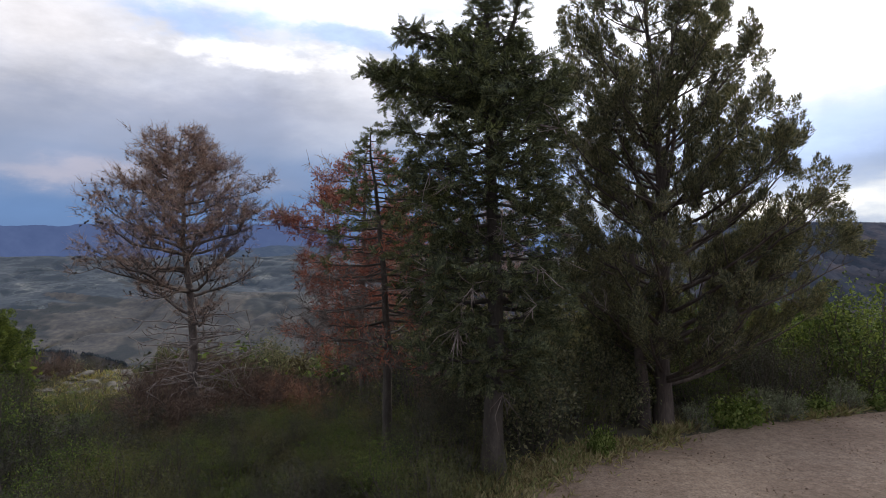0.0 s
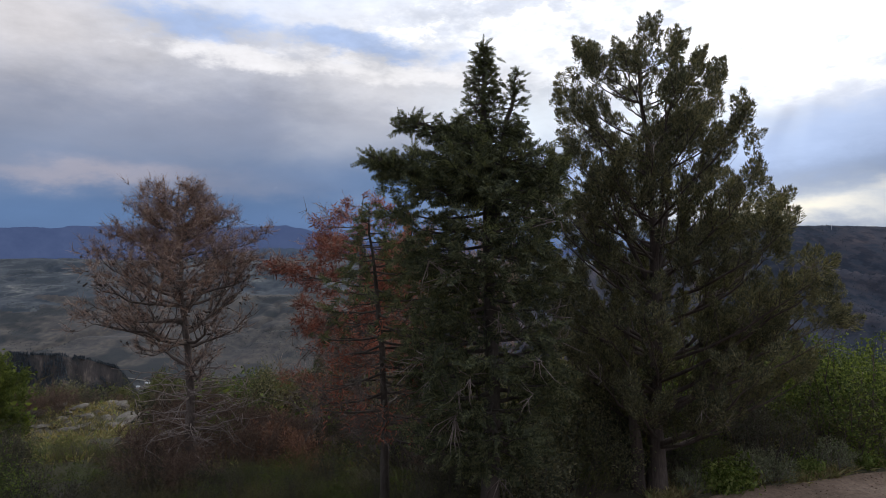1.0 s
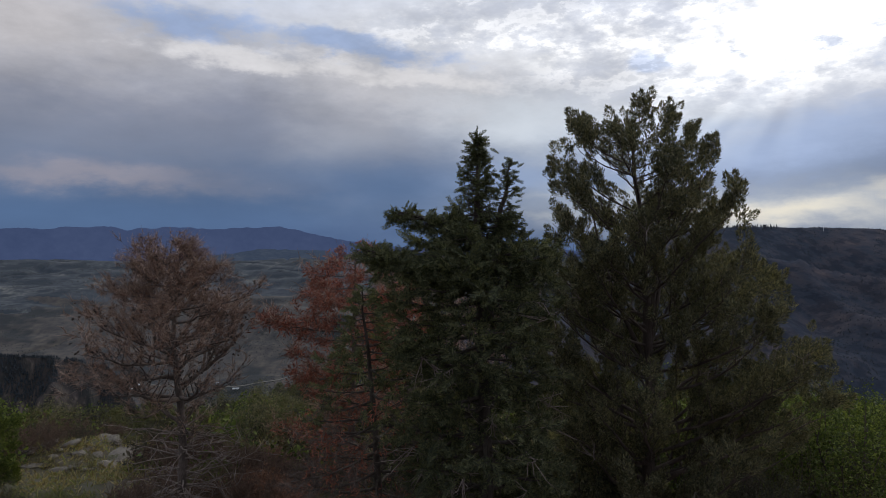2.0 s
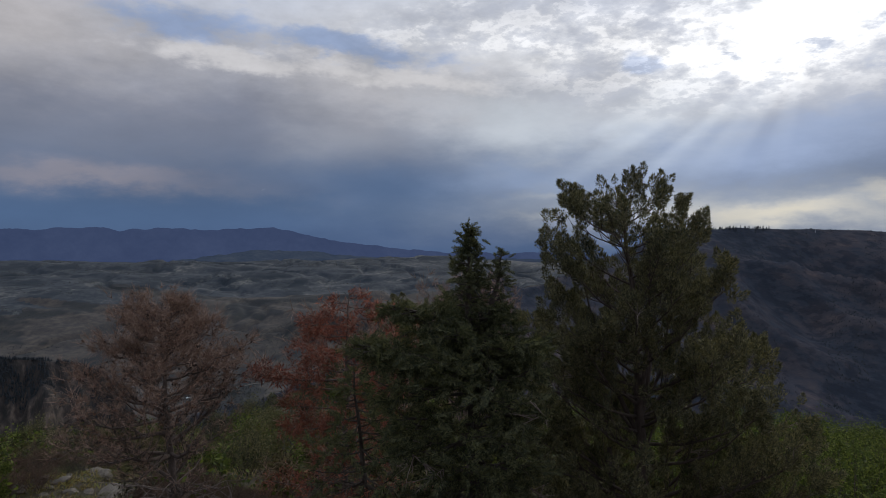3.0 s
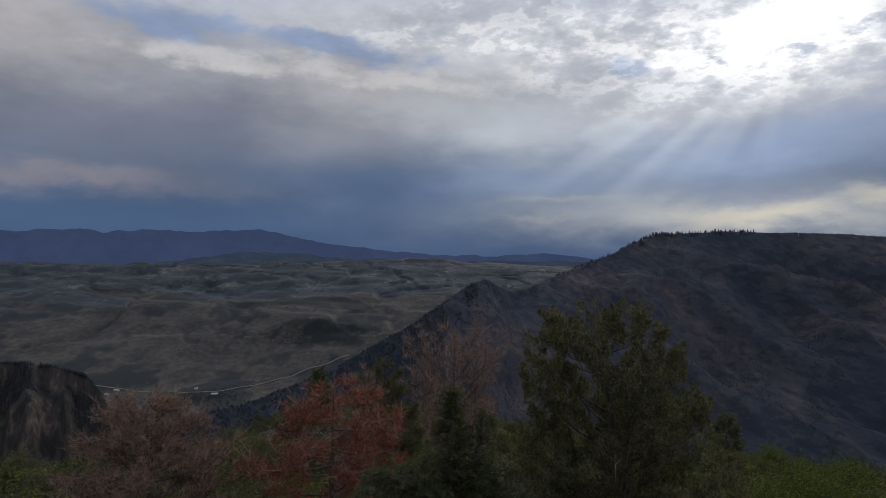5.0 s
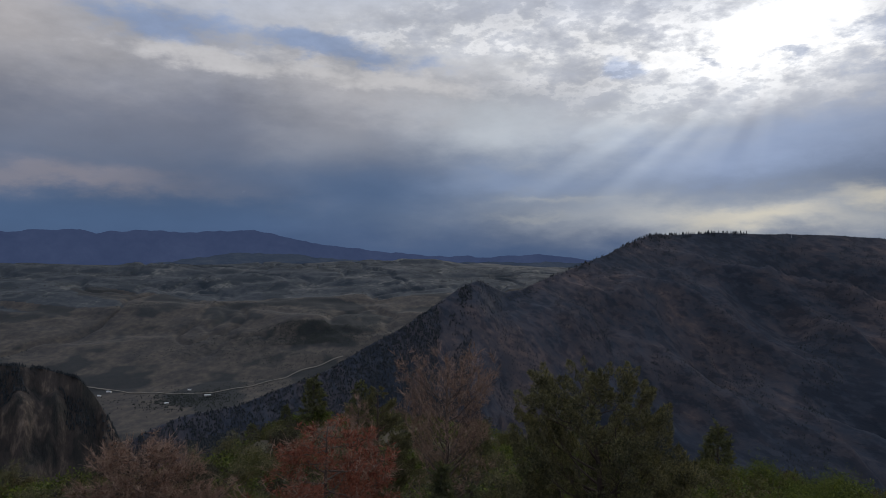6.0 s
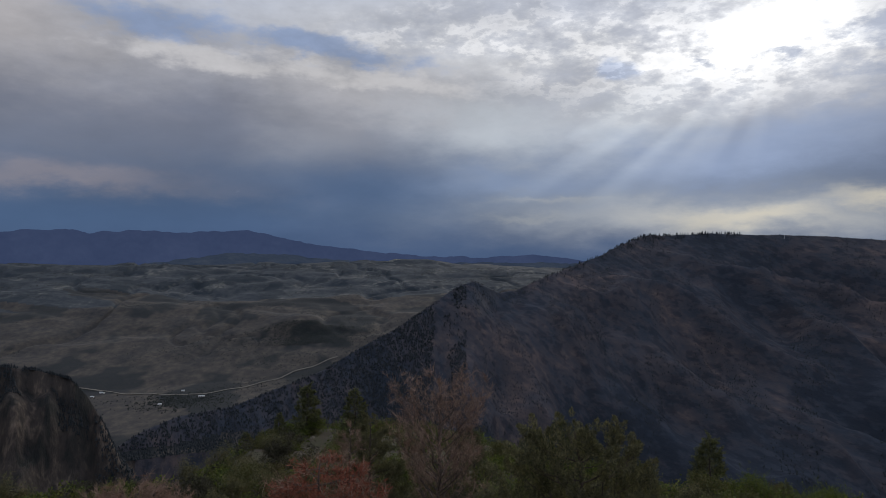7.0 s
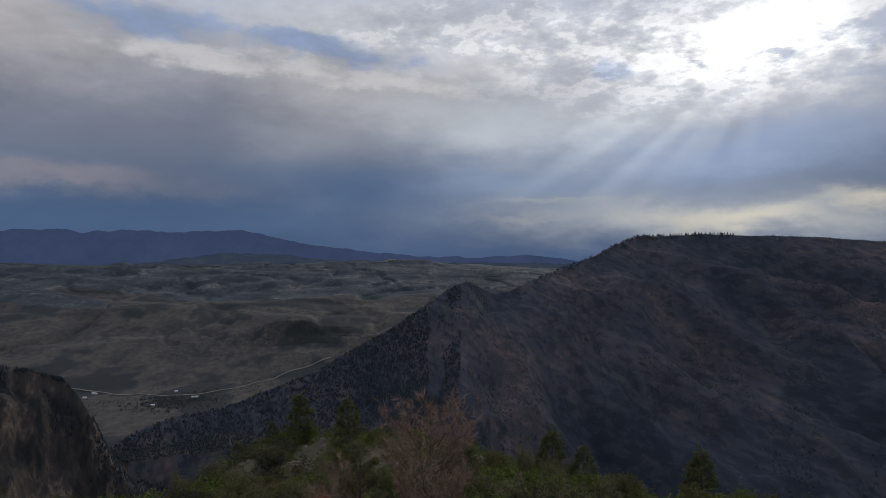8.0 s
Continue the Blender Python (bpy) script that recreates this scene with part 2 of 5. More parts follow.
BARK_FIR = material("fir_bark", [(0.03, 0.024, 0.019), (0.055, 0.043, 0.034), (0.09, 0.072, 0.058)], 5.0, 30.0, bump=0.9, bump_scale=0.02, stretch=(1, 1, 0.3))
DEAD_WOOD = material("dead_wood", [(0.09, 0.066, 0.055), (0.17, 0.13, 0.11), (0.27, 0.22, 0.19)], 5.0, 40.0, bump=0.6, stretch=(1, 1, 0.25))
DEAD_BARK = material("dead_bark", [(0.05, 0.038, 0.032), (0.10, 0.075, 0.062), (0.16, 0.125, 0.105)], 5.0, 40.0, bump=0.8, stretch=(1, 1, 0.25))
TWIG = material("dry_twig", [(0.14, 0.084, 0.058), (0.24, 0.152, 0.108), (0.345, 0.235, 0.175)], 3.0, spread=0.5, bump=0.0)
BRUSH = material("dry_brush", [(0.055, 0.034, 0.024), (0.10, 0.062, 0.043), (0.16, 0.105, 0.075)], 3.0, spread=0.5, bump=0.0)
BROWN_NEEDLE = material("brown_needle", [(0.10, 0.05, 0.035), (0.17, 0.085, 0.06), (0.23, 0.13, 0.095)], 2.0, spread=0.6, bump=0.0, leaf=0.2)
RUST_NEEDLE = material("rust_needle", [(0.12, 0.045, 0.030), (0.20, 0.080, 0.052), (0.29, 0.130, 0.088)], 1.6, spread=0.6, bump=0.0, leaf=0.3, leaf_tone=(1.4, 1.0, 0.9))
JUNIPER_GREEN = material("juniper_green", [(0.0474, 0.049, 0.0335), (0.0745, 0.0742, 0.0461), (0.1118, 0.1054, 0.0628), (0.1691, 0.1485, 0.09)], 1.2, spread=0.6, bump=0.0, leaf=0.28, rough=0.75)
FIR_GREEN = material("fir_green", [(0.0379, 0.0415, 0.0267), (0.0569, 0.0615, 0.0356), (0.0822, 0.0858, 0.0462), (0.1185, 0.1186, 0.0623)], 1.2, spread=0.6, bump=0.0, leaf=0.28, rough=0.75)
OAK_GREEN = material("oak_green", [(0.0322, 0.0436, 0.0143), (0.0518, 0.069, 0.0191), (0.0792, 0.1004, 0.0275), (0.1298, 0.1476, 0.0428)], 0.6, spread=0.6, bump=0.0, leaf=0.35, rough=0.65)
SCRUB_GREEN = material("scrub_green", [(0.0409, 0.0433, 0.0208), (0.0665, 0.0667, 0.0297), (0.0972, 0.0911, 0.0417), (0.1407, 0.1201, 0.0595)], 0.8, spread=0.22, bump=0.0, leaf=0.25, rough=0.8)
SAGE_GREY = material("sage_grey", [(0.085, 0.09, 0.055), (0.135, 0.138, 0.088), (0.205, 0.20, 0.135)], 1.5, spread=0.6, bump=0.0, leaf=0.2)
DARK_SCRUB = material("dark_scrub", [(0.0222, 0.0228, 0.0202), (0.0372, 0.0363, 0.0269), (0.057, 0.0519, 0.0371), (0.0867, 0.0725, 0.0537)], 0.8, spread=0.35, bump=0.0, leaf=0.2, rough=0.8)
BROWN_SCRUB = material("brown_scrub", [(0.040, 0.030, 0.018), (0.066, 0.050, 0.028), (0.09, 0.075, 0.040), (0.13, 0.11, 0.06)], 0.8, spread=0.6, bump=0.0, leaf=0.2, rough=0.8)
DRY_GRASS = material("dry_grass", [(0.13, 0.10, 0.05), (0.21, 0.165, 0.085), (0.29, 0.235, 0.13), (0.15, 0.16, 0.06)], 1.5, spread=0.6, bump=0.0, leaf=0.3)
WEED_GREEN = material("weed_green", [(0.055, 0.075, 0.018), (0.10, 0.125, 0.032), (0.17, 0.185, 0.06)], 1.5, spread=0.6, bump=0.0, leaf=0.35)
STONE = material("pale_stone", [(0.072, 0.06, 0.0464), (0.128, 0.108, 0.084), (0.2, 0.172, 0.136)], 1.4, 12.0, bump=0.7, bump_scale=0.03)
# Conifer tones with a little aerial haze painted in as blue.
FAR_TREE = material("far_conifer", [(0.0127, 0.0164, 0.0205), (0.0202, 0.0246, 0.0283), (0.0298, 0.0328, 0.0351)], 0.02, spread=0.5, bump=0.0)
VALLEY_TREE = material("valley_tree", [(0.013, 0.0165, 0.0155), (0.02, 0.0235, 0.021), (0.03, 0.033, 0.027)], 0.02, spread=0.5, bump=0.0)
WHITE_WALL = material("white_wall", [(0.36, 0.34, 0.31), (0.50, 0.48, 0.45)], 0.4, bump=0.0)
METAL_ROOF = material("metal_roof", [(0.36, 0.36, 0.36), (0.52, 0.52, 0.51)], 0.3, rough=0.5, bump=0.0)
DARK_GLASS = material("dark_glass", [(0.02, 0.022, 0.025), (0.03, 0.033, 0.036)], 0.4, rough=0.2, bump=0.0)


# ---------------------------------------------------------------- meshes from arrays
class Build:
    """Gathers vertices, triangles and quads, and makes one mesh of them."""

    def __init__(self):
        self.v, self.f3, self.f4, self.count = [], [], [], 0

    def add(self, v, f3=None, f4=None):
        if f3 is not None and len(f3):
            self.f3.append(np.asarray(f3, int) + self.count)
        if f4 is not None and len(f4):
            self.f4.append(np.asarray(f4, int) + self.count)
        self.v.append(np.asarray(v, float).reshape(-1, 3))
        self.count += len(self.v[-1])

    def stamp(self, shape, places, turns, sizes):
        """Copies of one small shape (vertices, triangles) at many places."""
        sv, sf = shape
        m = len(places)
        if not m:
            return
        v = np.einsum("mij,nj->mni", turns, sv) * np.asarray(sizes).reshape(m, 1, -1) + np.asarray(places)[:, None, :]
        f = (sf[None, :, :] + (np.arange(m) * len(sv))[:, None, None]).reshape(-1, 3)
        self.add(v.reshape(-1, 3), f)

    def tube(self, pts, radii, sides):
        pts, radii = np.asarray(pts, float), np.asarray(radii, float)
        k = len(pts)
        t = np.gradient(pts, axis=0)
        t /= np.linalg.norm(t, axis=1)[:, None] + 1e-9
        ref = np.array([0.0, 0.0, 1.0]) if abs(t[0, 2]) < 0.8 else np.array([1.0, 0.0, 0.0])
        a = np.cross(t, ref)
        a /= np.linalg.norm(a, axis=1)[:, None] + 1e-9
        b = np.cross(t, a)
        ang = np.arange(sides) * 2 * math.pi / sides
        ring = a[:, None, :] * np.cos(ang)[None, :, None] + b[:, None, :] * np.sin(ang)[None, :, None]
        v = pts[:, None, :] + ring * radii[:, None, None]
        i, j = np.meshgrid(np.arange(k - 1), np.arange(sides), indexing="ij")
        j2 = (j + 1) % sides
        f = np.stack([i * sides + j, i * sides + j2, (i + 1) * sides + j2, (i + 1) * sides + j], -1).reshape(-1, 4)
        self.add(v.reshape(-1, 3), None, f)

    def mesh(self, name, mat, smooth=False):
        me = bpy.data.meshes.new(name)
        v = np.concatenate(self.v) if self.v else np.zeros((0, 3))
        f3 = np.concatenate(self.f3) if self.f3 else np.zeros((0, 3), int)
        f4 = np.concatenate(self.f4) if self.f4 else np.zeros((0, 4), int)
        me.vertices.add(len(v))
        me.vertices.foreach_set("co", v.astype(np.float32).ravel())
        loops = np.concatenate([f3.ravel(), f4.ravel()]).astype(np.int32)
        me.loops.add(len(loops))
        me.loops.foreach_set("vertex_index", loops)
        me.polygons.add(len(f3) + len(f4))
        starts = np.concatenate([np.arange(len(f3)) * 3, len(f3) * 3 + np.arange(len(f4)) * 4]).astype(np.int32)
        me.polygons.foreach_set("loop_start", starts)
        if smooth:
            me.polygons.foreach_set("use_smooth", np.ones(len(f3) + len(f4), bool))
        me.update(calc_edges=True)
        for m in (mat if isinstance(mat, (list, tuple)) else [mat]):
            me.materials.append(m)
        return me


def part(name, build, mat, parent=None, label="", smooth=False):
    ob = new(name, build.mesh(name, mat, smooth))
    ob.parent = parent
    return tagged(ob, label)


def thing(name, label, category, group="", kind=""):
    return tagged(new(name), label, category, group, kind)


def any_turns(rng, m, up=None, loose=1.0):
    """m random turns whose local z points along up (m x 3), loosened."""
    z = rng.normal(size=(m, 3)) * loose
    if up is not None:
        z = z + up
    z /= np.linalg.norm(z, axis=1)[:, None] + 1e-9
    a = rng.normal(size=(m, 3))
    x = np.cross(a, z)
    x /= np.linalg.norm(x, axis=1)[:, None] + 1e-9
    y = np.cross(z, x)
    return np.stack([x, y, z], -1)


# ---------------------------------------------------------------- numbers for uneven ground
def lattice(ix, iy, seed):
    h = (ix.astype(np.int64) * 374761393 + iy.astype(np.int64) * 668265263 + seed * 974634757) & 0x7FFFFFFF
    h = ((h ^ (h >> 13)) * 1274126177) & 0x7FFFFFFF
    return ((h ^ (h >> 16)) & 0xFFFF) / 65535.0


def value_noise(x, y, seed=0):
    ix, iy = np.floor(x), np.floor(y)
    fx, fy = x - ix, y - iy
    fx, fy = fx * fx * (3 - 2 * fx), fy * fy * (3 - 2 * fy)
    a, b = lattice(ix, iy, seed), lattice(ix + 1, iy, seed)
    c, d = lattice(ix, iy + 1, seed), lattice(ix + 1, iy + 1, seed)
    return (a + (b - a) * fx) * (1 - fy) + (c + (d - c) * fx) * fy - 0.5


def fbm(x, y, octaves=4, seed=0):
    s, amp = 0.0, 1.0
    for i in range(octaves):
        s = s + value_noise(x, y, seed + i) * amp
        x, y, amp = x * 2.03 + 11.3, y * 2.03 + 5.7, amp * 0.5
    return s


def ease(x, a, b):
    t = np.clip((x - a) / (b - a), 0, 1)
    return t * t * (3 - 2 * t)


# ---------------------------------------------------------------- the land
RIDGE_AZ = [-40, -26, -23.4, -21.4, -20, -16.6, -8.9, -4.9, -1.9, 1.15, 3.2, 4.6, 7.0, 8.5, 10.3, 13.3, 16.2, 17.6, 19.3, 25, 32.7, 37.4, 50, 75]
RIDGE_TAN = [-0.40, -0.298, -0.274, -0.262, -0.257, -0.252, -0.203, -0.163, -0.135, -0.098, -0.073, -0.0635, -0.082, -0.077, -0.062, -0.041, -0.020, -0.006, 0.007, 0.011, 0.007, 0.002, 0.0, -0.02]
RIDGE_R = [1500, 1570, 1600, 1620, 1640, 1680, 1740, 1780, 1830, 1880, 1920, 1950, 2000, 2020, 2050, 2120, 2200, 2240, 2300, 2320, 2300, 2280, 2200, 2000]
EYE_Z = 12.7


def near_hill(x, y):
    """The rim on which the trees stand: level by the turnout, then falling away, and off the edge."""
    z = np.interp(y, [-80, 0, 12.5, 14.5, 17, 21, 28, 40, 52, 65, 85, 120], [1.5, 0.05, 0.0, -0.25, -0.8, -1.8, -3.8, -7.2, -10.0, -12.3, -14.6, -17.0])
    left = ease(-x, -0.2, 3.5) * ease(y, -2, 5) * (1 - ease(y, 15, 26))
    z = z - 0.75 * left
    r, az = np.hypot(x, y), np.degrees(np.arctan2(x, y))
    edge = np.interp(az, [-60, -32, -24, -19, -16, -12, -8, 0, 8, 16, 24, 40, 70, 110, 180], [54, 60, 56, 60, 72, 86, 90, 84, 66, 59, 53, 47, 60, 200, 300])
    edge = edge + 5 * fbm(az * 0.12, az * 0.0 + 3.3, 3, 5)
    over = np.maximum(0, r - edge)
    z = z - np.where(over < 12, over * over / 24 * 0.62, (over - 6) * 0.62)
    rough = ease(r, 12, 30)
    bumps = fbm(x * 0.13, y * 0.13, 4, 3) * (0.25 + 0.9 * rough) + fbm(x * 0.9, y * 0.9, 3, 9) * 0.10
    on_road = ease(x, 0.2, 2.2) * (1 - ease(y, 12.0, 14.0))
    return z + bumps * (1 - 0.93 * on_road)


def far_land(x, y):
    r, az = np.hypot(x, y), np.degrees(np.arctan2(x, y))
    # valley floor and the sage hills behind it
    v = np.interp(r, [900, 1300, 1950, 2110, 2300, 2700, 3100, 3600, 4000, 4350, 4900], [-500, -470, -443, -437, -396, -312, -248, -183, -156, -140, -150])
    hilly = ease(r, 2120, 2700)
    wx, wy = x + 140 * fbm(x / 500, y / 500, 2, 22), y + 140 * fbm(x / 500, y / 500, 2, 23)
    v = v + hilly * (62 * fbm(wx / 980, wy / 520, 4, 21) - (30 - 16 * ease(r, 2800, 3300)) * np.abs(fbm(wx / 420, wy / 360, 4, 31)) - 15 * np.exp(-(fbm(wx / 300, wy / 520, 3, 32) / 0.05) ** 2)) + 2 * fbm(x / 90, y / 90, 3, 41)
    # a dark bluff in the middle of the hills
    v = v + 34 * np.exp(-((az + 10.3) / 3.2) ** 2) * ease(r, 2480, 2560) * (1 - ease(r, 2600, 2900))
    v = v - 0.35 * np.maximum(0, r - 4250)
    kind = np.zeros(len(r), int)
    # the mesa across the canyon, gullied, and its long nose falling towards the valley
    big_r = np.interp(az, RIDGE_AZ, RIDGE_R)
    top = np.interp(az, RIDGE_AZ, RIDGE_TAN) * big_r + EYE_Z
    drop = np.maximum(0, big_r - r)
    gx, gy = x + 60 * fbm(x / 300, y / 300, 3, 62), y + 60 * fbm(x / 300, y / 300, 3, 63)
    spur = 1 - 2 * np.abs(fbm((gx + 0.62 * gy) / 400, (gy - 0.62 * gx) / 1700, 3, 61))
    rill = 1 - 2 * np.abs(fbm(gx / 130 + gy / 600, gy / 620, 3, 71))
    m = top - 0.66 * drop + ease(drop, 10, 300) * (235 * (spur - 0.72) + 52 * (rill - 0.75) + 5 * fbm(x / 50, y / 50, 3, 81))
    m = np.where(r > big_r, top - (r - big_r) * np.interp(az, [10, 18], [0.5, 0.06]), m) + 3.0 * fbm(x / 40, y / 40, 3, 91)
    m = np.where(az < -40, -900, m)
    # the cliff at the other side of the canyon's mouth
    c_top = np.interp(az, [-75, -45, -32.7, -30.9, -28.7, -27.6, -26.6, -25.2, -21, -16.6, -10], [-0.10, -0.14, -0.168, -0.176, -0.192, -0.216, -0.250, -0.31, -0.42, -0.55, -0.6]) * 1300 + EYE_Z
    face = np.maximum(0, 1300 - r + 60 * fbm(az * 0.5, az * 0 + 7.7, 3, 101))
    c = c_top - np.minimum(face, 90) * 1.7 - np.maximum(face - 90, 0) * 0.5 + ease(face, 5, 60) * (105 * fbm(x / 130, y / 180, 5, 111) - 75 * np.abs(fbm(x / 75, y / 160, 3, 121)))
    c = np.where(r > 1300, c_top - (r - 1300) * 0.42, c)
    c = np.where(az > -10, -900, c)
    z = np.where(r < 1500, -1200, np.where(r < big_r, v - 600 * ease(az, -9, 4), v))
    kind = np.where(m > z, 1, kind)
    z = np.maximum(z, m)
    kind = np.where(c > z, 2, kind)
    z = np.maximum(z, c)
    return z, kind


def land(x, y):
    x, y = np.atleast_1d(np.asarray(x, float)), np.atleast_1d(np.asarray(y, float))
    a = near_hill(x, y)
    b, kind = far_land(x, y)
    return np.maximum(a, b), np.where(a >= b, 0, kind + 1)


def near_z(x, y):
    return float(near_hill(np.array([float(x)]), np.array([float(y)]))[0])


def build_ground():
    az = np.concatenate([np.linspace(-180, -48, 67)[:-1], np.linspace(-48, 48, 561)[:-1], np.linspace(48, 180, 67)[:-1]])
    rr = np.concatenate([[0.0], np.geomspace(1.5, 130, 110), np.geomspace(140, 1000, 24), np.linspace(1020, 2420, 170), np.linspace(2435, 4400, 130), np.linspace(4450, 4950, 8)])
    a, r = np.meshgrid(np.radians(az), rr, indexing="ij")
    x, y = (r * np.sin(a)).ravel(), (r * np.cos(a)).ravel()
    z, kind = land(x, y)
    # past roughly 3150 m the valley takes the haze-tinted fields
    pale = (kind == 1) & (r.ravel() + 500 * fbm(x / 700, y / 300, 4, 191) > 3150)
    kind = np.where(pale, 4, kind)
    z = z - 0.10 * ((x > road_edge(y) + 0.3) & (y < 14.8) & (y > -24))
    na, nr = len(az), len(rr)
    i, j = np.meshgrid(np.arange(na), np.arange(nr - 1), indexing="ij")
    i2 = (i + 1) % na
    f = np.stack([i * nr + j, i * nr + j + 1, i2 * nr + j + 1, i2 * nr + j], -1).reshape(-1, 4)
    b = Build()
    b.add(np.stack([x, y, z], -1), None, f)
    me = b.mesh("ground", [SOIL, VALLEY, MESA, CLIFF, HAZY_PLAIN], True)
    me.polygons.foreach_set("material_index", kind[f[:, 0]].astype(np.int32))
    me.validate()
    tagged(new("ground", me), "brown rocky rim falling to a canyon, sage valley and dark mesa", "ground", kind="structure")


def skyline(name, label, mat, azs, tans, r0, depth, foot, seed):
    """A range with real depth: a crest line at the distance r0 and slopes that fall towards the valley."""
    az = np.linspace(-75, 75, 901)
    tan = np.interp(az, azs, tans)
    v = []
    top = tan * r0 + EYE_Z + 14 * fbm(az * 1.1, az * 0 + 1.1, 6, seed)
    for s in np.linspace(0, 1, 16):
        r = r0 - depth * s
        z = top - (top - foot) * s ** 1.1 + 40 * fbm(az * 0.8, az * 0 + s * 3, 4, seed + 10) * min(1, s * 4)
        v.append(np.stack([r * np.sin(np.radians(az)), r * np.cos(np.radians(az)), z], -1))
    back = v[0].copy()
    back[:, :2] *= 1.004
    back[:, 2] = foot - 60
    v.insert(0, back)
    k, m = len(v), len(az)
    i, j = np.meshgrid(np.arange(k - 1), np.arange(m - 1), indexing="ij")
    f = np.stack([i * m + j, i * m + j + 1, (i + 1) * m + j + 1, (i + 1) * m + j], -1).reshape(-1, 4)
    b = Build()
    b.add(np.concatenate(v), None, f)
    tagged(part(name, b, mat), label, "mountains", kind="structure")


def build_range():
    # both ranges glow in a painted haze colour
    skyline("backdrop_range", "mountain range along the horizon in painted, glowing blue haze", HAZE_RANGE,
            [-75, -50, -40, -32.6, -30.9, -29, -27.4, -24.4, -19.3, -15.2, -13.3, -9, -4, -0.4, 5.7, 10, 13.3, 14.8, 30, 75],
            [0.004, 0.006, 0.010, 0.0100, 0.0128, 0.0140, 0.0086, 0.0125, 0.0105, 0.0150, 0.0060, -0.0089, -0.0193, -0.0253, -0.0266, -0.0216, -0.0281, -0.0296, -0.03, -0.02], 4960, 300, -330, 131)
    skyline("backdrop_hills", "hills before the far range in painted, glowing blue grey haze", HAZE_HILLS,
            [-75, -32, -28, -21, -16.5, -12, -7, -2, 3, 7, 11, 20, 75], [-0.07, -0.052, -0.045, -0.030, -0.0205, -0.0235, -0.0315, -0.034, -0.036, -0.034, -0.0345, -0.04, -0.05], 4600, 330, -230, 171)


def road_edge(y):
    """Where the dirt of the turnout begins, at a distance y: a rounded end that runs off to the far right."""
    return np.interp(y, [-30, 5, 7.6, 8.5, 9.2, 9.85, 10.6, 11.3, 12.0, 13.4, 15.2], [-6, -0.2, 0.15, 0.75, 1.5, 2.4, 3.5, 5.2, 7.4, 12.5, 22.0])


def far_edge(x):
    """The turnout's far edge at a place x."""
    ys = np.linspace(5, 15, 400)
    return float(np.interp(x, road_edge(ys), ys))


def build_road():
    b = Build()
    ny, nx = 240, 120
    ys = np.concatenate([np.linspace(-25, 5, 60)[:-1], np.linspace(5, 15.0, ny - 59)])
    v = []
    for y in ys:
        x0 = road_edge(y) + 0.5 * value_noise(np.array([y * 1.9]), np.array([0.5]), 7)[0] + 0.35 * value_noise(np.array([y * 5.3]), np.array([2.5]), 7)[0]
        far = np.linspace(0, 1, nx) ** 1.6
        x = x0 + far * (42 - x0)
        yy = np.full(nx, y)
        z = near_hill(x, yy) + 0.012 + 0.03 * fbm(x * 1.7, yy * 0.8, 3, 15) + 0.012 * fbm(x * 9, yy * 9, 2, 16)
        rim = np.minimum(1, np.arange(nx) / 3.0)
        z = z - 0.06 * (1 - rim)
        v.append(np.stack([x, yy, z], -1))
    i, j = np.meshgrid(np.arange(ny - 1), np.arange(nx - 1), indexing="ij")
    f = np.stack([i * nx + j, i * nx + j + 1, (i + 1) * nx + j + 1, (i + 1) * nx + j], -1).reshape(-1, 4)
    b.add(np.concatenate(v), None, f)
    tagged(part("road", b, DIRT, smooth=True), "packed brown dirt turnout strewn with gravel", "dirt road", kind="structure")


build_ground()
build_range()
build_road()


# ---------------------------------------------------------------- small shapes for foliage
def blades(seed, count, spread, length, width, lift, fold=0.0):
    """A tuft of small pointed leaves round the origin, growing along z."""
    rng = np.random.default_rng(seed)
    v, f = [], []
    for i in range(count):
        root = rng.normal(size=3) * spread * np.array([1, 1, 1.2])
        way = rng.normal(size=3)
        way[2] += lift
        way /= np.linalg.norm(way)
        side = np.cross(way, rng.normal(size=3))
        side /= np.linalg.norm(side)
        up = np.cross(side, way)
        a, w = length * rng.uniform(0.65, 1.25), width * rng.uniform(0.7, 1.3)
        mid = root + way * a * 0.5 + up * fold * w
        k = len(v)
        v += [root, mid + side * w, root + way * a, mid - side * w]
        f += [(k, k + 1, k + 2), (k, k + 2, k + 3)]
    return np.array(v), np.array(f)


def plume(seed, count, length, width):
    """An upright flame-shaped clump of scale sprigs, one unit tall, growing along z."""
    rng = np.random.default_rng(seed)
    v, f = [], []
    for i in range(count):
        s = rng.uniform(0.0, 1.0) ** 0.85
        az = rng.uniform(0, 6.283)
        rad = 0.30 * math.sin(math.pi * min(1.0, 0.18 + 0.80 * s)) * math.sqrt(rng.uniform(0.05, 1.0))
        out = np.array([math.cos(az), math.sin(az), 0.0])
        root = out * rad + np.array([0, 0, s * 0.85])
        way = out * rng.uniform(0.2, 1.0) * (1.1 - 0.6 * s) + np.array([0, 0, 0.8]) + rng.normal(size=3) * 0.35
        way /= np.linalg.norm(way)
        side = np.cross(way, rng.normal(size=3))
        side /= np.linalg.norm(side)
        a, w = length * rng.uniform(0.6, 1.3), width * rng.uniform(0.7, 1.3)
        k = len(v)
        v += [root + side * w, root + way * a, root - side * w]
        f += [(k, k + 1, k + 2)]
    return np.array(v), np.array(f)


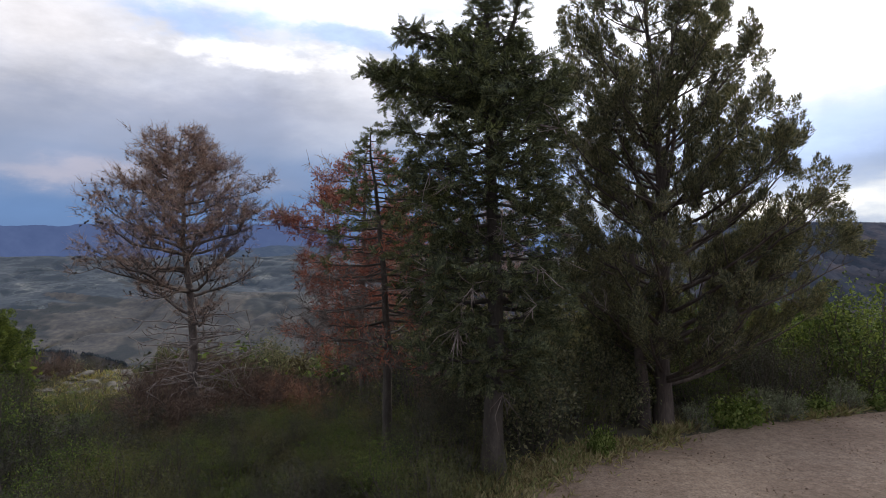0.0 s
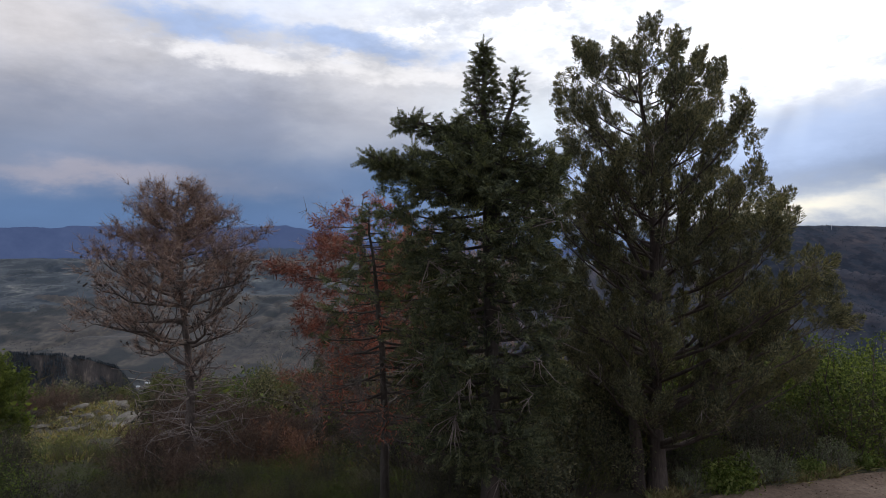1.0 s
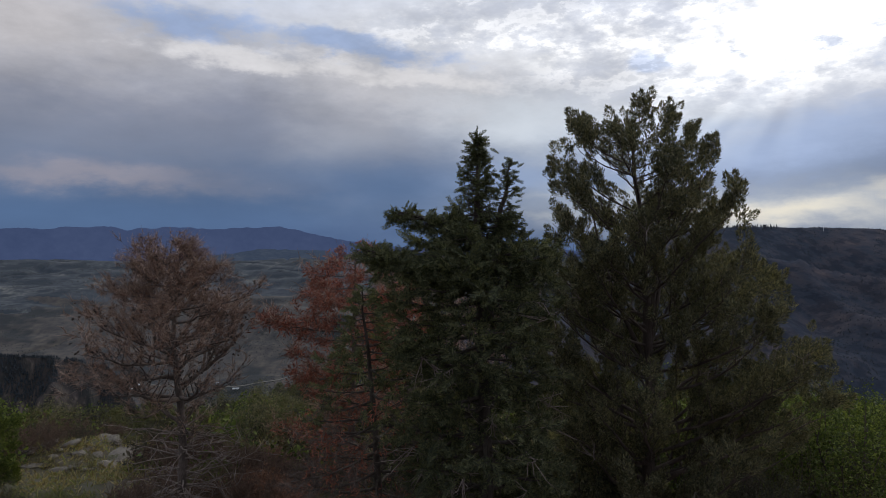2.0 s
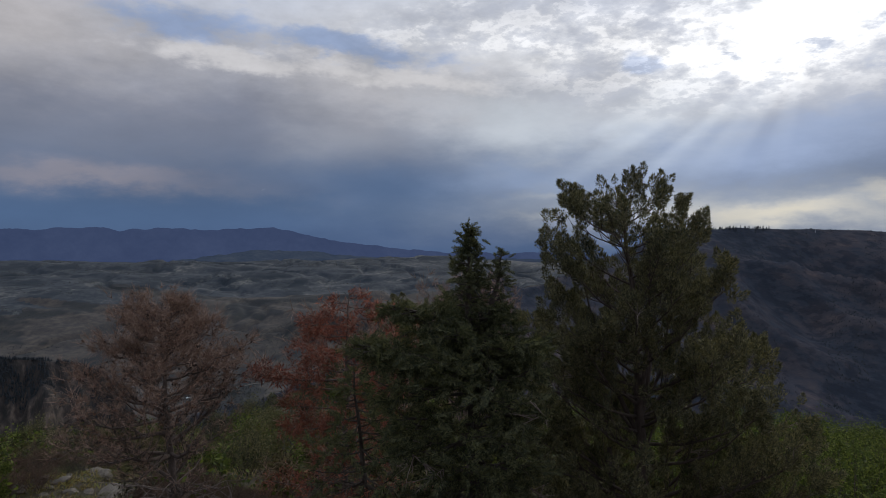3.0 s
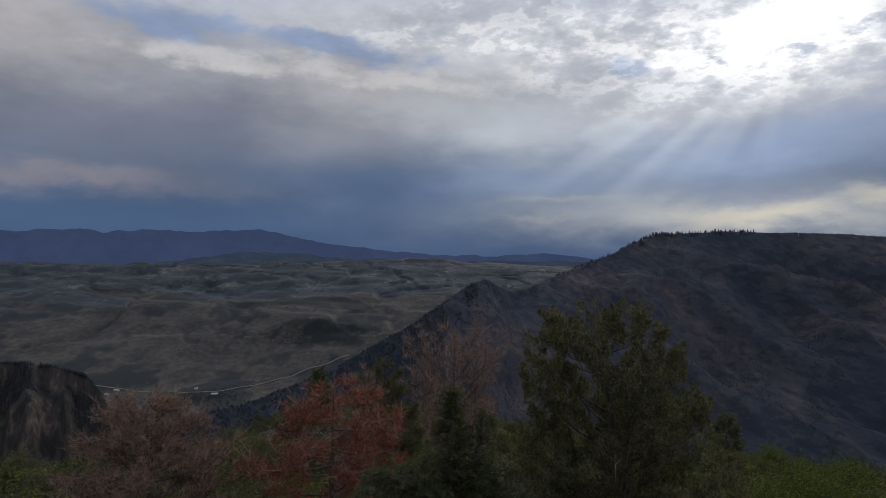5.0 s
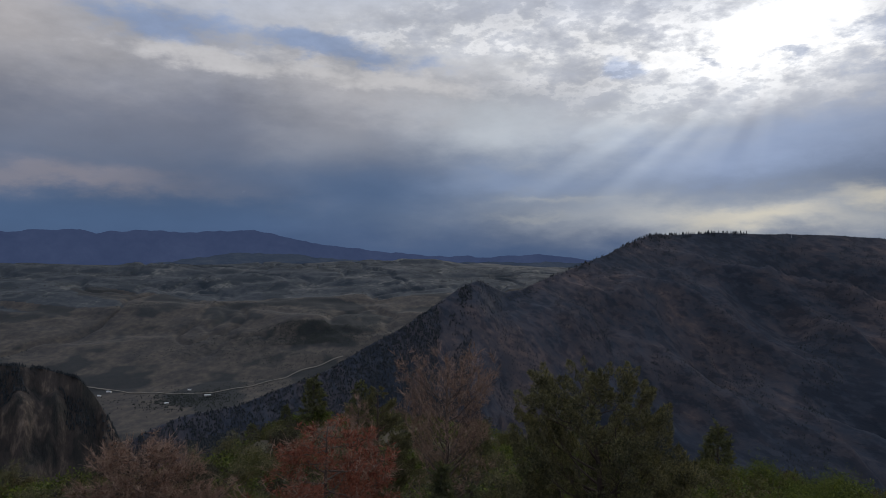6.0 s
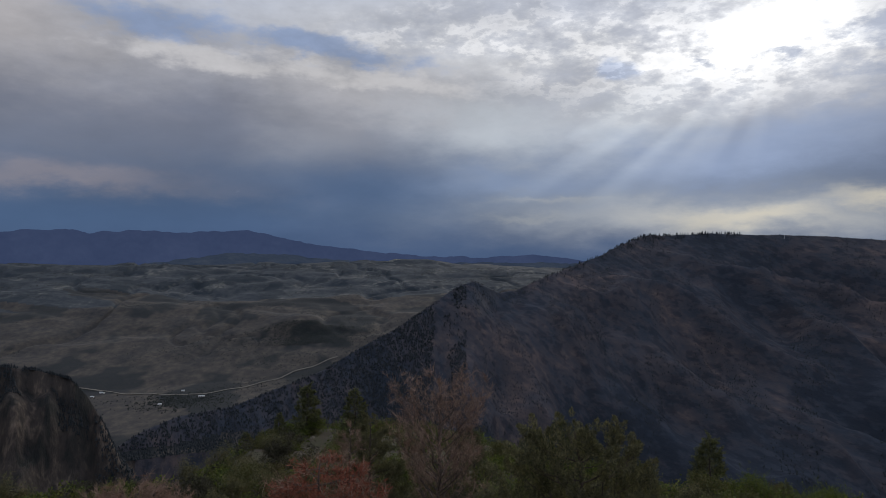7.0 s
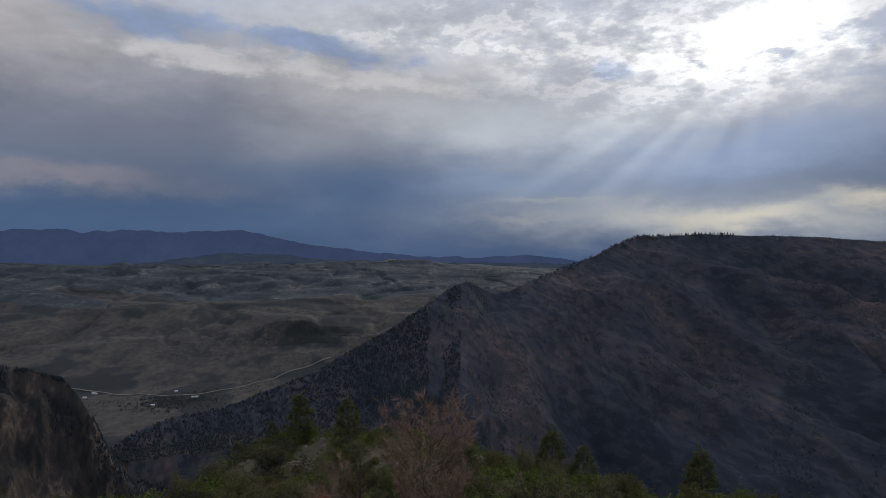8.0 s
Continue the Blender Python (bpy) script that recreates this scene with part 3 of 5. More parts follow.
def frond(seed, pairs, length, side_length, width, droop=0.0):
    """A flat needle spray: side sprigs in pairs along a stem that grows along z."""
    rng = np.random.default_rng(seed)
    v, f = [], []
    for i in range(pairs):
        s = (i + 0.6) / pairs
        for sign in (-1, 1):
            root = np.array([0, -droop * s * s, s * length])
            way = np.array([sign * rng.uniform(0.6, 1.0), rng.normal() * 0.22 - droop, rng.uniform(0.5, 0.9)])
            way /= np.linalg.norm(way)
            a = side_length * (1.15 - 0.75 * s) * rng.uniform(0.7, 1.2)
            side = np.cross(way, np.array([0, 1.0, 0]) + rng.normal(size=3) * 0.35)
            side /= np.linalg.norm(side)
            k = len(v)
            v += [root, root + way * a * 0.5 + side * width, root + way * a, root + way * a * 0.5 - side * width]
            f += [(k, k + 1, k + 2), (k, k + 2, k + 3)]
    k = len(v)
    v += [np.array([width, 0, 0]), np.array([0, -droop, length * 1.2]), np.array([-width, 0, 0])]
    f += [(k, k + 1, k + 2)]
    return np.array(v), np.array(f)


def double_frond(seed, pairs, length, side_length, width, droop):
    """Two crossed needle sprays on one stem."""
    a, fa = frond(seed, pairs, length, side_length, width, droop)
    b, fb = frond(seed + 40, pairs, length, side_length * 0.8, width, droop)
    b = np.stack([b[:, 1], b[:, 0], b[:, 2]], -1)
    return np.concatenate([a, b]), np.concatenate([fa, fb + len(a)])


def twig_fan(seed, count, length, width):
    """Bare forked twigs, each a thin three-sided spike."""
    rng = np.random.default_rng(seed)
    v, f = [], []
    for i in range(count):
        root = np.array([0, 0, rng.uniform(0, 0.5) * length])
        way = rng.normal(size=3) * 0.75
        way[2] += 1.0
        way /= np.linalg.norm(way)
        a = length * rng.uniform(0.4, 1.0)
        s1 = np.cross(way, rng.normal(size=3))
        s1 /= np.linalg.norm(s1)
        s2 = np.cross(way, s1)
        bend = root + way * a * 0.55 + rng.normal(size=3) * 0.06 * length
        k = len(v)
        for c, w in ((root, width), (bend, width * 0.7)):
            v += [c + s1 * w, c - s1 * w * 0.5 + s2 * w * 0.87, c - s1 * w * 0.5 - s2 * w * 0.87]
        v.append(root + way * a + rng.normal(size=3) * 0.08 * length)
        for q in range(3):
            q2 = (q + 1) % 3
            f += [(k + q, k + q2, k + 3 + q2), (k + q, k + 3 + q2, k + 3 + q), (k + 3 + q, k + 3 + q2, k + 6)]
    return np.array(v), np.array(f)


def twig_spray(seed, count, length, width):
    """Fine bare twigs, each a narrow blade."""
    rng = np.random.default_rng(seed)
    v, f = [], []
    for i in range(count):
        root = np.array([0, 0, rng.uniform(0, 0.6) * length])
        way = rng.normal(size=3) * 0.6
        way[2] += 1.0
        way /= np.linalg.norm(way)
        a = length * rng.uniform(0.4, 1.0)
        side = np.cross(way, rng.normal(size=3))
        side /= np.linalg.norm(side)
        k = len(v)
        v += [root - side * width, root + side * width, root + way * a + rng.normal(size=3) * 0.05 * length]
        f += [(k, k + 1, k + 2)]
    return np.array(v), np.array(f)


PLUMES = [plume(s, 190, 0.18, 0.025) for s in (41, 42, 43, 44)]
FIR_SPRAYS = [double_frond(s, 13, 1.0, 0.34, 0.030, 0.14) for s in (4, 5, 6)]
FAR_SPRAYS = [double_frond(s, 9, 1.0, 0.40, 0.036, 0.14) for s in (4, 5, 6)]
LEAF_TUFTS = [blades(s, 11, 0.42, 0.50, 0.165, 0.5, 0.35) for s in (7, 8, 9)]
FINE_LEAVES = [blades(s, 16, 0.42, 0.36, 0.075, 0.6, 0.2) for s in (17, 18, 19)]
NEEDLE_TUFTS = [blades(s, 12, 0.22, 0.62, 0.05, 0.6) for s in (10, 11)]
CONES = [blades(s, 3, 0.08, 0.5, 0.20, 0.2) for s in (12, 13)]
TWIGS = [twig_fan(s, 8, 1.0, 0.014) for s in (14, 15, 16)]
FINE_TWIGS = [twig_spray(s, 20, 1.0, 0.013) for s in (24, 25, 26)]


def scatter(b, rng, shapes, places, ways, size, loose=0.6, vary=0.3):
    """Stamps foliage of the given shapes at all places."""
    places, ways = np.asarray(places), np.asarray(ways)
    if not len(places):
        return
    pick = rng.integers(0, len(shapes), len(places))
    for k, shape in enumerate(shapes):
        sel = pick == k
        m = int(sel.sum())
        if m:
            b.stamp(shape, places[sel], any_turns(rng, m, ways[sel], loose), (size if np.isscalar(size) else size[sel]) * rng.uniform(1 - vary, 1 + vary, m))


# ---------------------------------------------------------------- trees
def grow(seed, base, top, girth, profile, limbs, rise, sag, first=0.12, lean=(0.0, 0.0), sub_gap=0.24, sub_len=0.42, sub_lift=0.1, shell=0.25,
         gather=0.13, wiggle=0.04, limb_girth=0.30, lobes=0.18, bend=0.10, spacing=0.85):
    """Grows trunk, limbs and side branches inside a crown outline; returns both meshes' data and the places where foliage sits."""
    rng = np.random.default_rng(seed)
    base, top = np.array(base, float), np.array(top, float)
    height = top[2] - base[2]
    s = np.linspace(0, 1, 15)
    sway = np.cumsum(rng.normal(size=(15, 2)), axis=0) * bend / 4
    sway = sway - s[:, None] * sway[-1]
    axis = base + (top - base) * s[:, None]
    axis[:, :2] += sway
    hs, rs = np.array([p[0] for p in profile]), np.array([p[1] for p in profile])
    phase = rng.uniform(0, 6.28, 4)
    trunk, boughs = Build(), []
    radii = girth * (1 - s) ** 0.8 * 0.92 + girth * 0.5 * np.exp(-s * 22) + 0.008
    trunk.tube(axis, radii, 12)
    places, ways, spans = [], [], []

    def at(h):
        return np.array([np.interp(h, s, axis[:, k]) for k in range(3)])

    for i in range(limbs):
        h = first + (1 - first) * ((i + rng.uniform(0, 1)) / limbs) ** spacing
        az = i * 2.39996 + rng.normal() * 0.35
        reach = np.interp(h, hs, rs) * (1 + lobes * math.sin(3 * az + phase[0] + 5 * h) + lobes * math.sin(2 * az + phase[1] - 9 * h)) * rng.uniform(0.74, 1.04)
        reach *= 1 + (lean[0] + (lean[1] - lean[0]) * h) * math.sin(az)
        tip = at(h) + np.array([math.sin(az), math.cos(az), 0]) * reach
        h0 = float(np.clip(h - rise * reach / height * rng.uniform(0.7, 1.2), first * 0.5, 0.985))
        start = at(h0)
        q = np.linspace(0, 1, 9)[:, None]
        line = start + (tip - start) * q + np.array([0, 0, 1.0]) * sag * reach * 4 * q * (1 - q)
        wob = np.cumsum(rng.normal(size=(9, 3)), axis=0) * wiggle * reach * 0.5
        line = line + wob * q
        r0 = min(girth * limb_girth * (1 - h0) ** 0.6 * (0.45 + 0.3 * reach), girth * 0.6) + 0.006
        wood = Build()
        boughs.append(wood)
        wood.tube(line, r0 * (1 - q[:, 0]) ** 0.9 + 0.004, 6)
        length = np.linalg.norm(np.diff(line, axis=0), axis=1).sum()
        step = sub_gap / max(length, 0.1)
        u, sign = shell + rng.uniform(0, step), 1
        while u < 1.0:
            p = np.array([np.interp(u, q[:, 0], line[:, k]) for k in range(3)])
            k = min(7, int(u * 8))
            t = line[k + 1] - line[k]
            t /= np.linalg.norm(t) + 1e-9
            side = np.cross(t, [0, 0, 1.0])
            side /= np.linalg.norm(side) + 1e-9
            ang = rng.uniform(0.45, 1.05) * sign
            way = t * math.cos(ang) + side * math.sin(ang) + np.array([0, 0, sub_lift + rng.normal() * 0.25])
            way /= np.linalg.norm(way)
            ls = (sub_len * reach * (1 - u) * 0.8 + min(0.16, 0.05 + 0.14 * reach) + 0.10 * reach) * rng.uniform(0.7, 1.25)
            qq = np.linspace(0, 1, 4)[:, None]
            sub = p + way * ls * qq + np.array([0, 0, sub_lift * 0.5]) * ls * qq * qq + rng.normal(size=(4, 3)) * 0.03 * ls * qq
            wood.tube(sub, (0.35 * r0 * (1 - u) + 0.006) * (1 - qq[:, 0] * 0.8), 4)
            m = max(2, int(ls / gather))
            for w in np.linspace(0.25, 1.0, m):
                place = np.array([np.interp(w, qq[:, 0], sub[:, k]) for k in range(3)])
                places.append(place + rng.normal(size=3) * 0.03)
                ways.append(way)
                spans.append(reach)
            u += step * rng.uniform(0.7, 1.3)
            sign = -sign
        for _ in range(3):
            places.append(tip + rng.normal(size=3) * min(0.09, 0.02 + 0.1 * reach))
            ways.append((tip - start) / (np.linalg.norm(tip - start) + 1e-9))
        spans += [reach] * 4
        places.append(tip)
        t = line[-1] - line[-2]
        ways.append(t / (np.linalg.norm(t) + 1e-9))
    return rng, trunk, boughs, np.array(places), np.array(ways), np.array(spans), at


def up_ways(ways, lift):
    w = ways + np.array([0, 0, lift])
    return w / (np.linalg.norm(w, axis=1)[:, None] + 1e-9)


def tree_root(name, label, category, base, group=""):
    ob = thing(name, label, category, group)
    ob.location = base
    return ob


def tree(name, label, category, base, top, crowns, bark, wood_mat, group="", extra=None, leaders=(), loose=0.6, **spec):
    """One tree: trunk, boughs and crowns (name, label, material, shapes, size, lift, choice)."""
    base = Vector(base)
    root = tree_root(name, label, category, base, group)
    local_top = Vector(top) - base
    rng, trunk, boughs, places, ways, spans, at = grow(spec.pop("seed"), (0, 0, 0), local_top, **spec)
    if extra:
        extra(trunk, rng, at)
    for low, high, other in leaders:
        _, more, boughs2, places2, ways2, spans2, _ = grow(base=Vector(low) - base, top=Vector(high) - base, **other)
        trunk.v += more.v
        trunk.f4 += [f + trunk.count for f in more.f4]
        trunk.count += more.count
        boughs = boughs + boughs2
        places, ways, spans = np.concatenate([places, places2]), np.concatenate([ways, ways2]), np.concatenate([spans, spans2])
    part("trunk", trunk, bark, root, smooth=True)
    for wood in boughs:
        part("limb", wood, wood_mat, root, smooth=True)
    for cname, clabel, mat, shapes, size, lift, choose in crowns:
        b = Build()
        sel = choose(places, rng)
        sel_p, sel_w, sel_s = places[sel], ways[sel], np.clip(0.46 + 0.75 * spans[sel], 0.46, 1.0)
        if cname == "dead_branch":
            for p, w in zip(sel_p, sel_w):
                one = Build()
                scatter(one, rng, shapes, [p], up_ways(np.array([w]), lift), size)
                part(cname, one, mat, root, clabel)
        elif len(sel_p):
            scatter(b, rng, shapes, sel_p, up_ways(sel_w, lift), size * sel_s, loose)
            part(cname, b, mat, root, clabel)
    return root


def all_of(p, rng):
    return np.ones(len(p), bool)


def share(amount):
    return lambda p, rng: rng.uniform(size=len(p)) < amount


def below(z, amount=1.0, soft=0.4):
    return lambda p, rng: (p[:, 2] + rng.normal(size=len(p)) * soft < z) & (rng.uniform(size=len(p)) < amount)


def above(z, amount=1.0, soft=0.4):
    return lambda p, rng: (p[:, 2] + rng.normal(size=len(p)) * soft > z) & (rng.uniform(size=len(p)) < amount)


def clumped(scale, limit):
    """Foliage in clumps, with gaps between them that let the sky through."""
    return lambda p, rng: np.array([noise.noise(Vector(q) * scale) for q in p]) + rng.normal(size=len(p)) * 0.04 + 0.9 * (rng.uniform(size=len(p)) < 0.3) > limit


def juniper_stems(trunk, rng, at):
    q = np.linspace(0, 1, 9)[:, None]
    a = np.array([-0.34, -0.05, -0.05]) + (at(0.42) + np.array([-0.55, 0.2, 0]) - np.array([-0.34, -0.05, 0])) * q
    trunk.tube(a + rng.normal(size=(9, 3)) * 0.02, 0.09 * (1 - q[:, 0]) + 0.04, 10)
    for tip_h, off in ((0.82, (-0.8, 0.2, 0)), (0.86, (0.6, 0.3, 0)), (0.90, (0.3, -0.4, 0))):
        p0, p1 = at(0.38 + 0.2 * rng.uniform()), at(tip_h) + np.array(off)
        line = p0 + (p1 - p0) * q + np.array(off) * 0.5 * (q * (1 - q)) * 1.6
        trunk.tube(line, 0.05 * (1 - q[:, 0] * 0.85), 7)


def stand(x, y, sink=0.06):
    return (x, y, near_z(x, y) - sink)


tree("juniper_tree", "tall dark green juniper with twin shaggy trunks beside the turnout", "tree", stand(3.50, 11.15), (3.06, 11.25, 7.98),
     [("crown", "", JUNIPER_GREEN, PLUMES, 0.32, 1.2, clumped(1.6, -0.11)), ("dead_branch", "pale bare twigs", DEAD_WOOD, TWIGS, 0.42, 0.0, below(6.0, 0.025))],
     BARK, BARK, seed=11, girth=0.14, limbs=104, rise=0.62, sag=-0.06, first=0.19, sub_gap=0.20, sub_len=0.26, sub_lift=0.55, shell=0.20, gather=0.16, lobes=0.05, bend=0.16, limb_girth=0.22, lean=(0.30, -0.06), loose=0.30,
     profile=[(0.12, 1.0), (0.2, 2.0), (0.3, 2.6), (0.42, 2.6), (0.47, 2.45), (0.53, 2.35), (0.62, 2.4), (0.68, 2.25), (0.74, 1.95), (0.80, 1.72), (0.86, 1.5), (0.92, 1.2), (0.96, 0.9), (1.0, 0.6)], extra=juniper_stems)

tree("fir_tree", "dark green douglas fir with a forked top and sweeping boughs", "tree", stand(0.40, 9.12), (0.316, 8.88, 7.16),
     [("crown", "", FIR_GREEN, FIR_SPRAYS, 0.25, -0.08, clumped(1.7, -0.33)), ("dead_branch", "pale bare hanging twigs", DEAD_WOOD, TWIGS, 0.5, -0.5, below(4.9, 0.016))],
     BARK_FIR, BARK_FIR, seed=23, girth=0.15, limbs=104, rise=0.10, sag=-0.09, first=0.20, sub_gap=0.11, sub_len=0.42, sub_lift=-0.02, shell=0.20, gather=0.10, lobes=0.05, bend=0.10, lean=(-0.10, -0.24), spacing=1.0,
     profile=[(0.18, 0.6), (0.28, 1.1), (0.40, 1.2), (0.5, 1.1), (0.6, 1.1), (0.68, 1.25), (0.74, 1.42), (0.78, 1.25), (0.82, 0.75), (0.85, 0.34), (0.90, 0.17), (0.94, 0.10), (0.97, 0.06), (1.0, 0.02)],
     leaders=(((0.46, 9.0, 4.6), (0.80, 8.94, 6.86), dict(seed=29, girth=0.075, limbs=66, rise=0.12, sag=-0.05, first=0.22, sub_gap=0.10, sub_len=0.45, sub_lift=0.05, shell=0.10, gather=0.07, bend=0.06,
              profile=[(0.2, 0.7), (0.45, 0.40), (0.6, 0.20), (0.75, 0.12), (0.88, 0.07), (1.0, 0.02)])),
              ((0.335, 8.92, 5.6), (0.316, 8.88, 7.20), dict(seed=37, girth=0.03, limbs=60, rise=0.12, sag=-0.05, first=0.10, sub_gap=0.09, sub_len=0.45, sub_lift=0.05, shell=0.10, gather=0.07, bend=0.02,
              profile=[(0.1, 0.42), (0.4, 0.27), (0.65, 0.17), (0.82, 0.09), (1.0, 0.02)])),
              ((0.25, 8.9, 5.25), (-1.18, 8.45, 5.62), dict(seed=43, girth=0.04, limbs=38, rise=0.05, sag=-0.05, first=0.12, sub_gap=0.12, sub_len=0.45, sub_lift=0.0, shell=0.15, gather=0.09, bend=0.02, lobes=0.05,
              profile=[(0.1, 0.45), (0.5, 0.55), (0.8, 0.40), (1.0, 0.06)])),
              ((0.28, 8.9, 5.85), (-0.80, 8.5, 6.15), dict(seed=47, girth=0.035, limbs=26, rise=0.05, sag=-0.05, first=0.12, sub_gap=0.12, sub_len=0.45, sub_lift=0.0, shell=0.15, gather=0.09, bend=0.02, lobes=0.05,
              profile=[(0.1, 0.40), (0.5, 0.40), (0.8, 0.28), (1.0, 0.06)])),
              ((0.50, 9.0, 4.9), (1.25, 9.3, 5.6), dict(seed=59, girth=0.035, limbs=30, rise=0.05, sag=-0.05, first=0.12, sub_gap=0.12, sub_len=0.45, sub_lift=0.0, shell=0.15, gather=0.09, bend=0.02, lobes=0.05,
              profile=[(0.1, 0.40), (0.5, 0.45), (0.8, 0.33), (1.0, 0.06)]))))

tree("fir_sapling", "slim fir with green top and browned lower needles", "tree", stand(-1.22, 10.1), (-1.46, 9.95, 5.0),
     [("crown", "", FIR_GREEN, FIR_SPRAYS, 0.28, -0.05, above(3.9, 0.95, 0.35)), ("brown_crown", "rust brown dying needles", RUST_NEEDLE, NEEDLE_TUFTS, 0.16, -0.2, below(3.7, 0.4, 0.6)),
      ("twig_tangle", "bare grey twigs", DEAD_BARK, FINE_TWIGS, 0.32, 0.0, below(3.4, 0.6))],
     BARK_FIR, BARK_FIR, seed=31, girth=0.085, limbs=70, rise=0.05, sag=-0.06, first=0.30, sub_gap=0.17, sub_len=0.42, sub_lift=0.0, shell=0.2, gather=0.12, bend=0.12, lean=(0.1, 0.1),
     profile=[(0.28, 0.9), (0.4, 1.25), (0.55, 1.15), (0.68, 0.95), (0.77, 0.8), (0.83, 0.5), (0.9, 0.32), (1.0, 0.04)])

tree("dying_pine", "dying conifer covered in rust red needles", "tree", stand(-2.65, 16.8), (-2.56, 16.8, 5.65),
     [("crown", "", RUST_NEEDLE, NEEDLE_TUFTS, 0.24, 0.15, above(3.4, 0.9, 0.9)), ("lower_crown", "thin rust red needles", RUST_NEEDLE, NEEDLE_TUFTS, 0.21, 0.1, below(3.4, 0.6, 0.9)), ("twig_tangle", "bare twigs", TWIG, TWIGS, 0.4, 0.2, share(0.25))],
     DEAD_BARK, DEAD_BARK, seed=41, girth=0.13, limbs=52, rise=0.16, sag=-0.05, first=0.16, sub_gap=0.14, sub_len=0.40, sub_lift=0.10, shell=0.22, gather=0.085, bend=0.12, lobes=0.26,
     profile=[(0.15, 1.1), (0.35, 1.9), (0.5, 2.1), (0.65, 2.1), (0.78, 2.0), (0.87, 1.55), (0.94, 0.95), (1.0, 0.35)])

pine = tree("dead_pine", "dead grey pine with bare upswept limbs and brown cones", "tree", stand(-6.12, 14.2), (-6.46, 14.4, 5.72),
     [("twig_mass", "brown leafless twigs", TWIG, FINE_TWIGS, 0.29, 0.5, above(4.9, 0.95, 0.3)), ("needle_mass", "sparse dry brown needles", BROWN_NEEDLE, NEEDLE_TUFTS, 0.11, 0.2, above(4.4, 0.5, 0.4)), ("lower_twig_mass", "thin brown leafless twigs", TWIG, FINE_TWIGS, 0.24, 0.5, below(4.9, 0.45, 0.3)), ("cone_mass", "dark dry cones and needle tufts", BARK, CONES, 0.11, -0.2, share(0.30))],
     DEAD_BARK, DEAD_BARK, seed=53, girth=0.12, limbs=62, rise=0.30, sag=-0.03, first=0.33, sub_gap=0.11, sub_len=0.46, sub_lift=0.45, shell=0.26, gather=0.09, lobes=0.10, bend=0.14, limb_girth=0.46, wiggle=0.11, spacing=0.52, lean=(0.0, -0.08),
     profile=[(0.2, 0.9), (0.33, 1.2), (0.39, 1.8), (0.56, 2.1), (0.68, 2.25), (0.725, 2.1), (0.76, 1.45), (0.80, 1.22), (0.87, 1.12), (0.93, 0.90), (0.98, 0.55), (1.0, 0.35)])


def low_dead_branches(root, top, seed):
    """Pale broken branches hanging low on the trunk."""
    rng = np.random.default_rng(seed)
    for i in range(64):
        s = rng.uniform(0.05, 0.36)
        az = rng.uniform(0, 6.283)
        out = rng.uniform(0.6, 2.0)
        p0 = np.array(top) * s
        q = np.linspace(0, 1, 6)[:, None]
        end = p0 + np.array([math.sin(az) * out, math.cos(az) * out, rng.uniform(-0.25, 0.35)])
        line = p0 + (end - p0) * q + rng.normal(size=(6, 3)) * 0.06 * q
        b = Build()
        b.tube(line, 0.020 * (1 - q[:, 0] * 0.8), 5)
        for u in (2, 3, 4, 5):
            side = rng.normal(size=3) * 0.22 + np.array([0, 0, -0.06])
            b.tube(np.array([line[u], line[u] + side * 0.6, line[u] + side + rng.normal(size=3) * 0.05]), np.array([0.010, 0.008, 0.004]), 4)
        part("dead_branch", b, DEAD_WOOD, root, "pale bare broken branch", smooth=True)


low_dead_branches(pine, (-0.40, 0.1, 6.8), 57)

tree("dead_tree", "bare orange brown dead tree on the slope", "tree", (1.08, 29.6, -4.3), (1.08, 29.6, 5.0),
     [("twig_mass", "bare brown twigs", TWIG, FINE_TWIGS, 0.50, 0.7, share(0.75))],
     DEAD_BARK, DEAD_BARK, seed=61, girth=0.15, limbs=54, rise=1.0, sag=-0.08, first=0.30, sub_gap=0.24, sub_len=0.36, sub_lift=0.7, shell=0.35, gather=0.20, spacing=0.7, bend=0.2, wiggle=0.06,
     profile=[(0.2, 1.2), (0.4, 2.0), (0.6, 2.5), (0.75, 2.7), (0.86, 2.5), (0.94, 1.9), (1.0, 1.1)])

tree("pinyon_tree", "thin green pinyon with a sparse top", "tree", (-1.72, 23.5, -2.7), (-1.78, 23.4, 4.95),
     [("crown", "", JUNIPER_GREEN, PLUMES, 0.34, 0.5, all_of)],
     BARK, BARK, seed=67, girth=0.12, limbs=54, rise=0.4, sag=-0.05, first=0.2, sub_gap=0.22, sub_len=0.4, sub_lift=0.3, gather=0.14,
     profile=[(0.2, 1.4), (0.5, 1.45), (0.7, 1.2), (0.85, 0.85), (0.94, 0.5), (1.0, 0.15)])

tree("dead_tree", "slender bare grey dead tree among green pinyons", "tree", (-2.55, 22.9, -2.6), (-2.45, 22.8, 4.65),
     [("twig_mass", "bare pale twigs", TWIG, FINE_TWIGS, 0.40, 0.6, all_of)],
     DEAD_BARK, DEAD_WOOD, seed=71, girth=0.08, limbs=40, rise=0.7, sag=0.0, first=0.3, sub_gap=0.22, sub_len=0.4, sub_lift=0.5, gather=0.16,
     profile=[(0.3, 0.8), (0.6, 1.0), (0.85, 0.75), (1.0, 0.25)])

